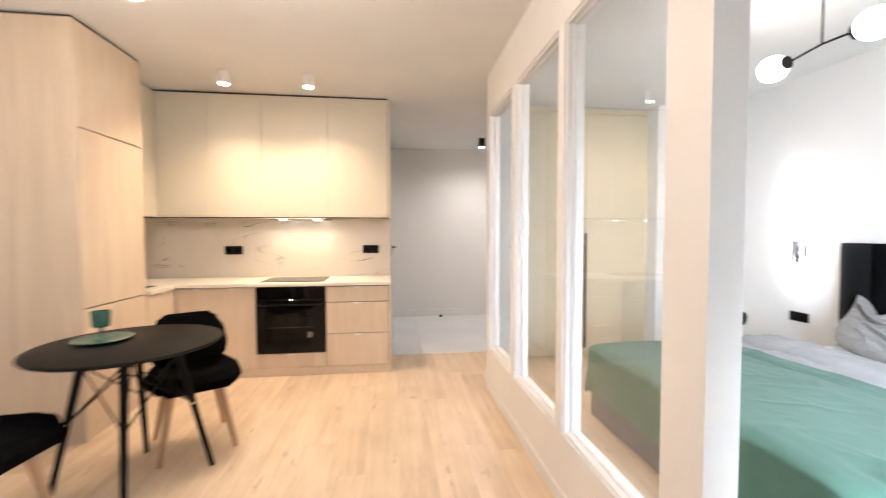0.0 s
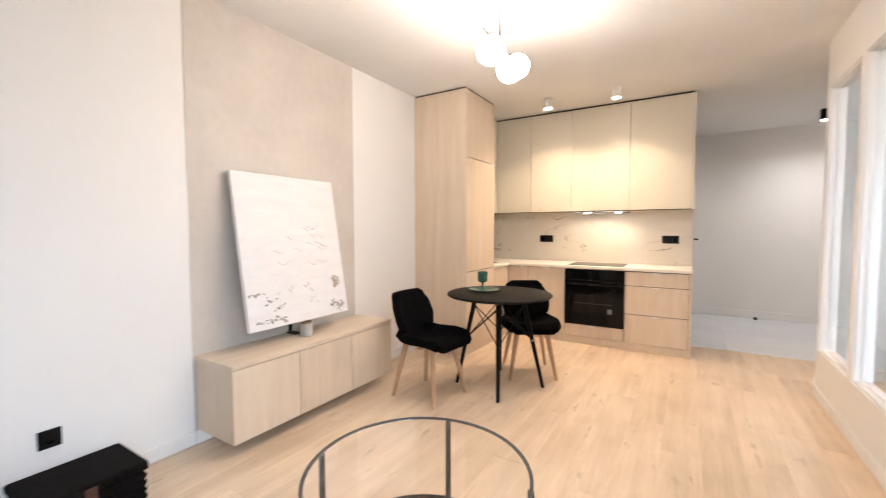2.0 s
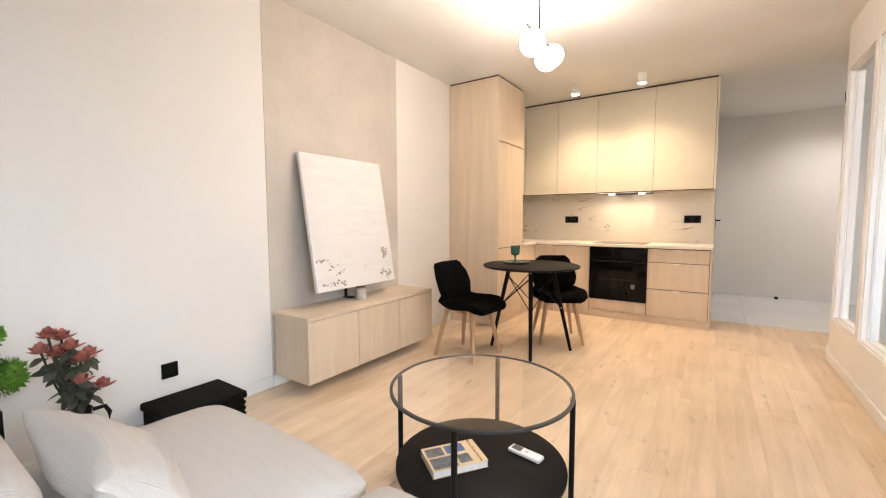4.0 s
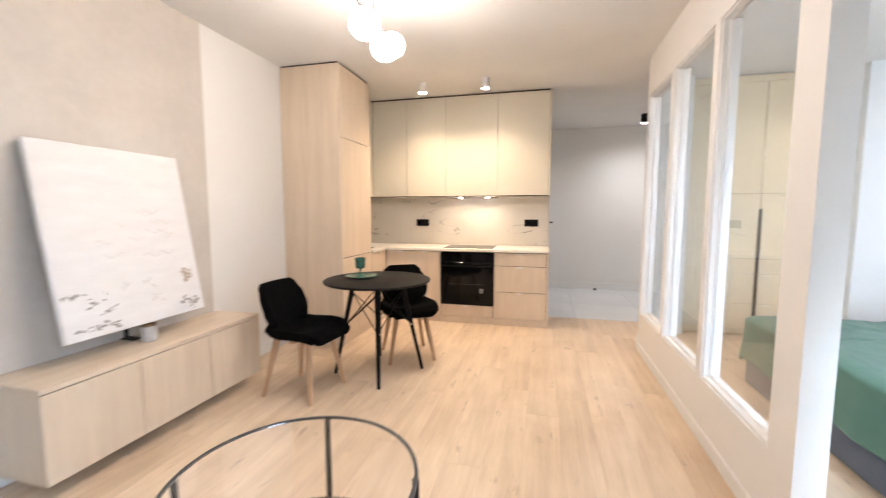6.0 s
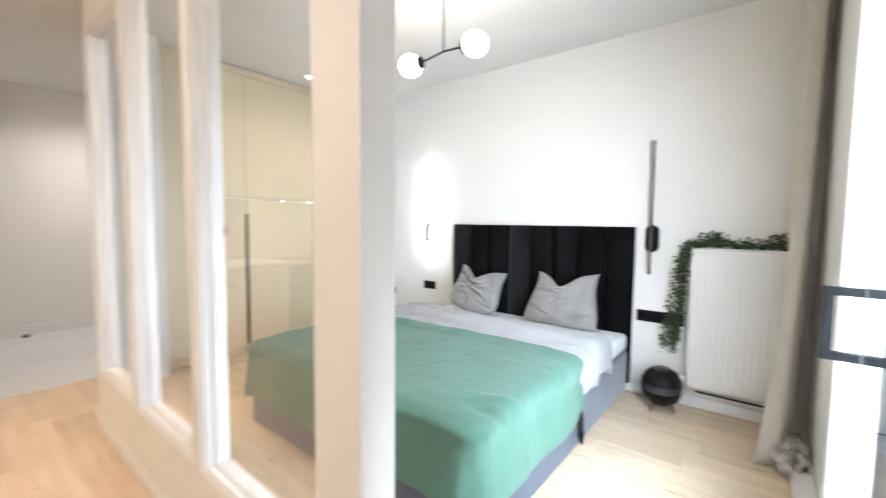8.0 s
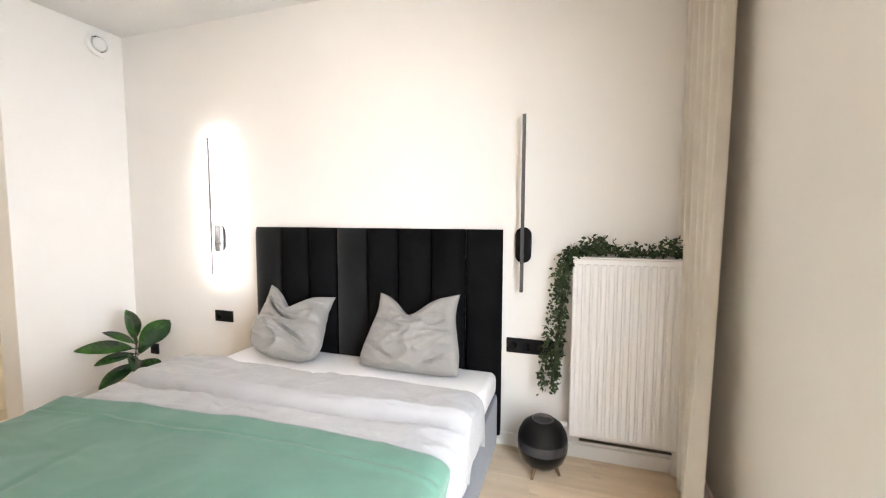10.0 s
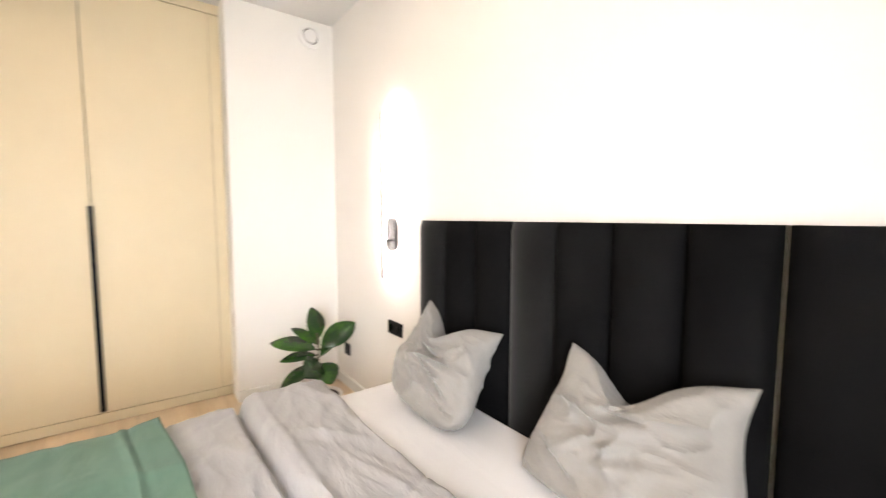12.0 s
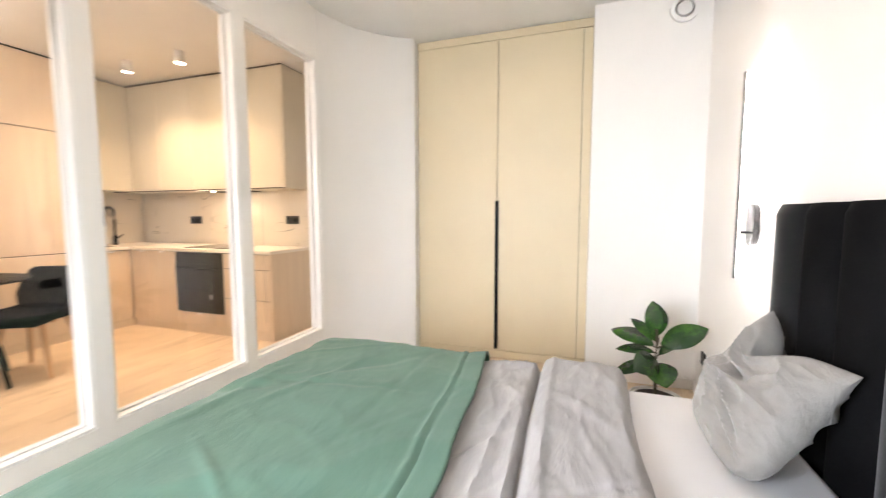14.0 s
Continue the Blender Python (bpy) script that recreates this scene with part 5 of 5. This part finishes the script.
def blanket(u, v):
    y = 0.74 + (2.74 - 0.74) * v
    head = 2.268 + 0.088 * min(1.0, max(0.0, (2.6 - y) / 0.85)) - 0.05 * max(0.0, 1.3 - y) + 0.006 * math.sin(y * 9)
    x = 1.10 + (head - 1.10) * u
    z = 0.522 + crease_height(BW, x, y) + 0.007 * ridged(x * 2.2 + y, y * 1.6 - x * 0.8) + 0.006 * fbm(x * 2.5, y * 2.5, 4)
    z += 0.006 * math.exp(-((x - head + 0.105) / 0.009) ** 2) - 0.005 * math.exp(-((x - head + 0.085) / 0.007) ** 2)
    z += 0.012 * max(0.0, u - 0.9) / 0.1
    wave = 0.008 * math.sin(y * 17 + 1) + 0.008 * math.sin(x * 13)
    return drape(x, y, z, 0.035 + wave * min(1.0, max(BX0 + 0.05 - x, BY0 + 0.05 - y, 0.0) / 0.15))


b = sheet(bmesh.new(), blanket, 150, 180)
o = single("throw_blanket", b, BLANKET, "sage green throw blanket draped over foot of bed", "blanket", smooth=True)
thicken(o, 0.010, -1)

throw_pillow(((3.292, 2.467, 0.845), (3.30, 2.005, 0.79), (3.08, 2.0, 0.462), (3.07, 2.465, 0.515)), 0.165, 0.115, 12, PILLOW, "crumpled taupe grey pillow against headboard",
             ((-0.25, 0.42, -0.45, 0.5, 0.07, 0.03), (-0.3, 0.28, -0.45, 0.5, 0.05, -0.026), (0.25, -0.28, -0.5, 0.45, 0.05, 0.022), (0.2, -0.38, -0.55, 0.45, 0.045, -0.024), (0.55, -0.75, -0.3, 0.3, 0.05, -0.018), (-0.6, 0.0, 0.2, 0.3, 0.06, -0.014)), 0.07, 3.5, 0.03, 1.0)
throw_pillow(((3.295, 1.705, 0.838), (3.285, 1.225, 0.857), (3.135, 1.19, 0.462), (3.135, 1.765, 0.462)), 0.165, 0.10, 15, PILLOW, "taupe grey pillow against headboard",
             ((-0.2, 0.6, 0.9, 0.35, 0.07, 0.02), (-0.65, -0.55, -0.5, 0.4, 0.05, -0.02), (0.6, -0.6, 0.5, 0.35, 0.05, -0.018), (0.05, 0.45, -0.4, 0.3, 0.06, -0.016), (-0.4, -0.2, 0.9, 0.4, 0.06, 0.012)), 0.07, 0.6, 0.026, 0.4)


def sconce(name, y, lit, label):
    s = thing(name, (EAST, y, 0.88), label, "wall light", "bedside lights")
    b = bmesh.new()
    outline = []
    for i in range(32):
        a = 2 * math.pi * i / 32
        outline.append((0.042 * math.cos(a), 0.042 * math.sin(a) + (0.053 if math.sin(a) >= 0 else -0.053)))
    lo = [b.verts.new((EAST - 0.0005, y + p, 1.125 + q)) for p, q in outline]
    hi = [b.verts.new((EAST - 0.026, y + p, 1.125 + q)) for p, q in outline]
    for i in range(32):
        b.faces.new((lo[i], lo[(i + 1) % 32], hi[(i + 1) % 32], hi[i]))
    b.faces.new(hi)
    b.faces.new(lo[::-1])
    # same black plate on both; the lit one has the glow in its colour
    part("wall_plate", b, PLATE_GLOW if lit else BLACK, s, "black oval wall plate", True)
    part("arm", rod(bmesh.new(), (EAST - 0.026, y, 1.09), (EAST - 0.068, y, 1.09), 0.006, None, 10), BLACK, s, "", True)
    bar = part("bar", bx(EAST - 0.079, EAST - 0.068, y - 0.009, y + 0.009, 0.88, 1.795, 0.002), SCONCEBAR, s, "slim dark grey bar")
    part("led_strip", bx(EAST - 0.0678, EAST - 0.0665, y - 0.006, y + 0.006, 0.89, 1.785), LED if lit else WHITEPLASTIC, bar, "lit led strip facing wall" if lit else "unlit led strip")
    return s


sconce("wall_light", 2.978, True, "slim vertical black wall light glowing on wall")
sconce("wall_light", 0.907, False, "slim vertical black wall light, switched off")

wd = thing("wardrobe", (2.03, 4.3, 0), "built-in warm cream two-door wardrobe with black handle", "wardrobe")
part("body", bx(1.347, 2.706, 4.02, 4.64, 0.0, H - 0.004), CARCASS, wd)
part("plinth", bx(1.347, 2.706, 4.001, 4.019, 0.004, 0.064, 0.001), WARDROBE, wd)
part("top_panel", bx(1.347, 2.706, 4.001, 4.019, 2.512, H - 0.004, 0.001), WARDROBE, wd)
part("filler", bx(2.642, 2.706, 4.006, 4.019, 0.068, 2.508, 0.001), WARDROBE, wd)
for a, c in ((1.347, 2.018), (2.021, 2.64)):
    part("door", bx(a + 0.001, c - 0.001, 4.0, 4.019, 0.068, 2.508, 0.0015), WARDROBE, wd)
part("handle", bx(2.006, 2.032, 3.982, 3.9995, 0.083, 1.282, 0.002), BLACK, wd, "long black handle profile")

vt = thing("air_vent", (3.239, 3.838, 2.39), "round white ceiling-height wall vent", "vent")


def disc(r0, r1, d0, d1, c):
    b = bmesh.new()
    rows = []
    for i in range(36):
        a = 2 * math.pi * i / 36
        rows.append([b.verts.new((c[0] + r * math.cos(a), c[1] - d, c[2] + r * math.sin(a))) for r, d in ((r0, d0), (r0, d1), (r1, d1), (r1, d0))])
    for i in range(36):
        for k_ in range(4):
            b.faces.new((rows[i][k_], rows[i][(k_ + 1) % 4], rows[(i + 1) % 36][(k_ + 1) % 4], rows[(i + 1) % 36][k_]))
    return b


part("ring", disc(0.055, 0.082, 0.0005, 0.020, (3.239, 3.838, 2.463)), TRIM, vt, "", True)
part("valve_disc", rod(bmesh.new(), (3.239, 3.837, 2.463), (3.239, 3.815, 2.463), 0.048, 0.043, 32), TRIM, vt, "", True)
# shallow disc; the throat's depth is only shade in its dark colour
part("throat", rod(bmesh.new(), (3.239, 3.8378, 2.463), (3.239, 3.836, 2.463), 0.054, None, 32), GAP, vt)

rd = thing("radiator", (3.32, 0.40, 0.165), "tall white ribbed panel radiator on wall", "radiator")
b = bx(3.285, 3.36, 0.15, 0.653, 0.165, 1.072, 0.008, 2)
part("body", b, RADIATOR, rd)
n = 13
for i in range(n):
    y0 = 0.165 + (0.473 / n) * i
    part("rib", bx(3.275, 3.2848, y0 + 0.005, y0 + 0.473 / n - 0.007, 0.185, 1.045, 0.004, 2), RADIATOR, rd)
part("top_grille", bx(3.283, 3.362, 0.148, 0.655, 1.0725, 1.08, 0.002), RADIATOR, rd)
for y in (0.25, 0.55):
    part("bracket", bx(3.3605, EAST - 0.001, y - 0.02, y + 0.02, 0.3, 0.95), RADIATOR, rd)
part("pipe_rail", bx(3.345, 3.359, 0.16, 0.60, 0.118, 0.126), GAP, rd)
part("valve", rod(bmesh.new(), (3.33, 0.66, 0.20), (3.33, 0.70, 0.20), 0.016), TRIM, rd)

# ivy over the radiator
iv = thing("ivy_garland", (3.31, 0.5, 0.4), "trailing green ivy garland lying over radiator", "plant")
rnd = random.Random(77)


def clip(v, m):
    return max(-m, min(m, v))


vine = [(3.30, 0.14, 1.10), (3.31, 0.24, 1.10), (3.32, 0.36, 1.092), (3.32, 0.48, 1.10), (3.31, 0.58, 1.10), (3.31, 0.66, 1.08), (3.31, 0.70, 1.0), (3.31, 0.705, 0.85), (3.31, 0.715, 0.68), (3.30, 0.73, 0.55), (3.30, 0.745, 0.42)]
part("vine", tube(bmesh.new(), vine, 0.005, 6), STEM, iv, "", True)
lb = bmesh.new()
for i in range(len(vine) - 1):
    a, c = Vector(vine[i]), Vector(vine[i + 1])
    fall = i >= 5
    count = 240 if fall else 190
    if i in (1, 2):
        count = 90 if i == 1 else 130
    for _ in range(count):
        p = a.lerp(c, rnd.random())
        spread = 0.030 if not fall else 0.030 + 0.008 * (i - 5)
        o = Vector((clip(rnd.gauss(0, spread * 0.6), 0.05), clip(rnd.gauss(0, spread * (0.6 if not fall else 0.75)), 0.06), clip(rnd.gauss(0, spread * 0.9), 0.05)))
        if not fall:
            o.z = abs(o.z) * (1.6 if i in (0, 3) else 1.0) - 0.005
            o.x = max(-0.05, o.x)
        else:
            o.y = o.y if o.y > -0.03 else -0.01
        d = Vector((rnd.gauss(0, 1), rnd.gauss(0, 1), rnd.gauss(-0.3, 1))).normalized()
        leaf(lb, p + o, p + o + d * rnd.uniform(0.016, 0.03), rnd.uniform(0.012, 0.020), (rnd.gauss(0, 1), rnd.gauss(0, 1), rnd.gauss(0, 1) + 0.01), 0.15, 2)
tagged(part("leaves", lb, IVY, iv, "small dark green leaves"), kind="stuff")

# round black lantern on small legs
SX, SY = 3.20, 0.775
sl = thing("round_lantern", (SX, SY, 0), "round black lantern with smoked band on floor", "lantern")
part("lower_bowl", lathe(bmesh.new(), [(0.03, 0.035), (0.07, 0.05), (0.105, 0.085), (0.12, 0.13), (0.121, 0.14)], (SX, SY, 0), 32), BLACKGLASS, sl, "", True)
part("band", lathe(bmesh.new(), [(0.1205, 0.1405), (0.1225, 0.155), (0.1225, 0.172), (0.1205, 0.185)], (SX, SY, 0), 32), SMOKED, sl, "smoked grey band", True)
part("upper_bowl", lathe(bmesh.new(), [(0.1205, 0.1855), (0.116, 0.21), (0.095, 0.25), (0.062, 0.275), (0.055, 0.277)], (SX, SY, 0), 32), BLACK, sl, "", True)
part("lid", lathe(bmesh.new(), [(0.053, 0.2775), (0.05, 0.284), (0.03, 0.288), (0.01, 0.289)], (SX, SY, 0), 24), SMOKED, sl, "", True)
for i in range(3):
    a = radians(30 + 120 * i)
    part("leg", rod(bmesh.new(), (SX + 0.085 * math.cos(a), SY + 0.085 * math.sin(a), 0), (SX + 0.06 * math.cos(a), SY + 0.06 * math.sin(a), 0.055), 0.007, 0.01, 8), BRASS, sl)

# rubber plant in the corner
FX0, FY0 = 3.10, 3.41
rp = thing("rubber_plant", (FX0, FY0, 0), "glossy dark green rubber plant in white pot", "plant")
part("pot", lathe(bmesh.new(), [(0.12, 0), (0.13, 0.01), (0.142, 0.085), (0.145, 0.1), (0.138, 0.102), (0.134, 0.09), (0.003, 0.085)], (FX0, FY0, 0), 32), POT, rp, "white ceramic pot", True)
part("soil", lathe(bmesh.new(), [(0.128, 0.0), (0.12, 0.004), (0.02, 0.006)], (FX0, FY0, 0.086), 24), SOIL, rp)
part("stem", tube(bmesh.new(), [(FX0, FY0, 0.088), (FX0 - 0.01, FY0 + 0.01, 0.30), (FX0, FY0, 0.44), (FX0 - 0.01, FY0, 0.50)], 0.009, 8), STEM, rp, "", True)
LEAVES = [((-0.01, 0.0, 0.58), (-0.02, 0.03, 0.80), 0.105, (0.4, -1, 0.2)), ((0, 0, 0.53), (-0.24, 0.20, 0.59), 0.10, (0, -0.6, 1)), ((0, 0, 0.53), (0.25, 0.01, 0.675), 0.11, (-0.3, -0.9, 0.8)), ((0, 0, 0.47), (-0.13, -0.17, 0.45), 0.115, (0, -1, 0.5)),
          ((0, 0, 0.45), (0.03, -0.14, 0.36), 0.12, (0, -1, 0.4)), ((0, 0, 0.50), (-0.22, 0.06, 0.50), 0.07, (0, -0.4, 1)), ((0, 0, 0.44), (-0.24, 0.0, 0.36), 0.08, (0, -0.4, 1)), ((0, 0, 0.56), (-0.13, 0.10, 0.68), 0.06, (0, -0.5, 1)), ((0, 0, 0.48), (0.13, 0.0, 0.62), 0.06, (-1, -0.6, 0.5))]
for p, q, w, nrm in LEAVES:
    base = Vector((FX0, FY0, -0.14))
    pp, qq = Vector(p) + base, Vector(q) + base
    start = pp.lerp(qq, 0.09)
    lf = part("leaf", leaf(bmesh.new(), start, qq, w * 1.36, nrm, 0.10, 10), LEAF, rp, "", True)
    part("leaf_stalk", rod(bmesh.new(), pp, start, 0.005, 0.004, 6), STEM, lf)
    thicken(lf, 0.0015, 0)

# curtain, rail and the printed cloth at its foot
cn = thing("curtain", (3.1, 0.15, 0.02), "cream linen curtain drawn aside at window", "curtain")


def drop(u, v):
    """u runs along the folds, v from top to floor."""
    lead_x = 2.98 + (2.80 - 2.98) * v ** 1.3
    x = 3.37 + (lead_x - 3.37) * u
    ph = u * 11.5
    y = 0.135 + 0.038 * math.sin(ph * 2 * math.pi / 2.2 + 0.6 * math.sin(v * 3)) + 0.012 * math.sin(ph * 3.1 + v * 2) + 0.10 * v * v * u ** 2
    return Vector((x, y, 2.535 - 2.515 * v))


thicken(part("drape", sheet(bmesh.new(), drop, 110, 40), CURTAIN, cn, "", True), 0.004, 0)
part("heading_tape", bx(2.985, 3.37, 0.128, 0.142, 2.5355, 2.55), CURTAIN, cn)
cb = thing("curtain", (1.5, -0.1, -0.19), "cream linen curtain hanging outside balcony glass", "curtain")


def outer_drop(u, v):
    x = 1.14 + 1.25 * u
    y = -0.34 + 0.03 * math.sin(u * 74 + 0.5 * math.sin(v * 3)) + 0.01 * math.sin(u * 33 + v * 2)
    return Vector((x, y, 2.40 - 2.58 * v))


thicken(part("drape", sheet(bmesh.new(), outer_drop, 200, 24), CURTAIN, cb, "", True), 0.004, 0)
part("heading_tape", bx(1.14, 2.39, -0.35, -0.33, 2.401, 2.42), CURTAIN, cb)
structure("curtain_rail", bx(1.0, EAST - 0.002, 0.12, 0.15, 2.551, H - 0.0005, 0.002), TRIM, "white ceiling curtain rail", "curtain rail")
b = bmesh.new()
made = bmesh.ops.create_icosphere(b, subdivisions=5, radius=0.1)
for v in made["verts"]:
    d = v.co.normalized()
    r = 0.088 * (1 + 0.35 * fbm(d.x * 1.8, d.y * 1.8, d.z * 1.8) + 0.12 * fbm(d.x * 6, d.y * 6, d.z * 6))
    v.co = Vector((2.87 + d.x * r * 1.05, 0.135 + d.y * r * 0.85, max(0.001, 0.075 + d.z * r * 1.05)))
single("printed_cloth", b, PATTERN, "crumpled white cloth with dark print on floor by curtain", "cloth", smooth=True)

# ---- floor pieces ----
TW = 0.8
hall = structure("floor_hall", bx(0.0, 2.0, 4.268, 6.25, -0.0119, -0.003), GROUT, "white large-format porcelain tile hall floor", "floor")
cache = {}


def piece(name, w, l, mat, parent, x, y, gap, top):
    key = (name, round(w, 3), round(l, 3))
    if key not in cache:
        b = bx(-w / 2 + gap, w / 2 - gap, -l / 2 + gap, l / 2 - gap, -0.010, 0.0, 0.0009)
        me = bpy.data.meshes.new(name)
        b.to_mesh(me)
        b.free()
        me.materials.append(mat)
        cache[key] = me
    o = new(name, cache[key])
    o.parent = parent
    o.location = (x, y, top)
    return o


xs = [0.0, 0.33, 1.13, 1.93, 2.0]
ys = [4.268, 5.07, 5.87, 6.25]
for x0, x1 in zip(xs, xs[1:]):
    for y0, y1 in zip(ys, ys[1:]):
        piece("tile", x1 - x0, y1 - y0, TILE, hall, (x0 + x1) / 2, (y0 + y1) / 2, 0.001, 0.001)
rnd = random.Random(9)
PW, PL = 0.192, 1.285
x = WEST
while x < EAST - 0.01:
    w = min(PW, EAST - x)
    y = -2.6 - rnd.uniform(0.0, PL * 0.8)
    south = -2.6 if x < 0.88 else 0.0
    while y < 4.266:
        y0, y1 = max(y, south), min(y + PL, 4.266)
        if y1 - y0 > 0.03:
            piece("plank", w, y1 - y0, OAK, FLOOR, x + w / 2, (y0 + y1) / 2, 0.0001, 0.0)
        y += PL
    x += PW
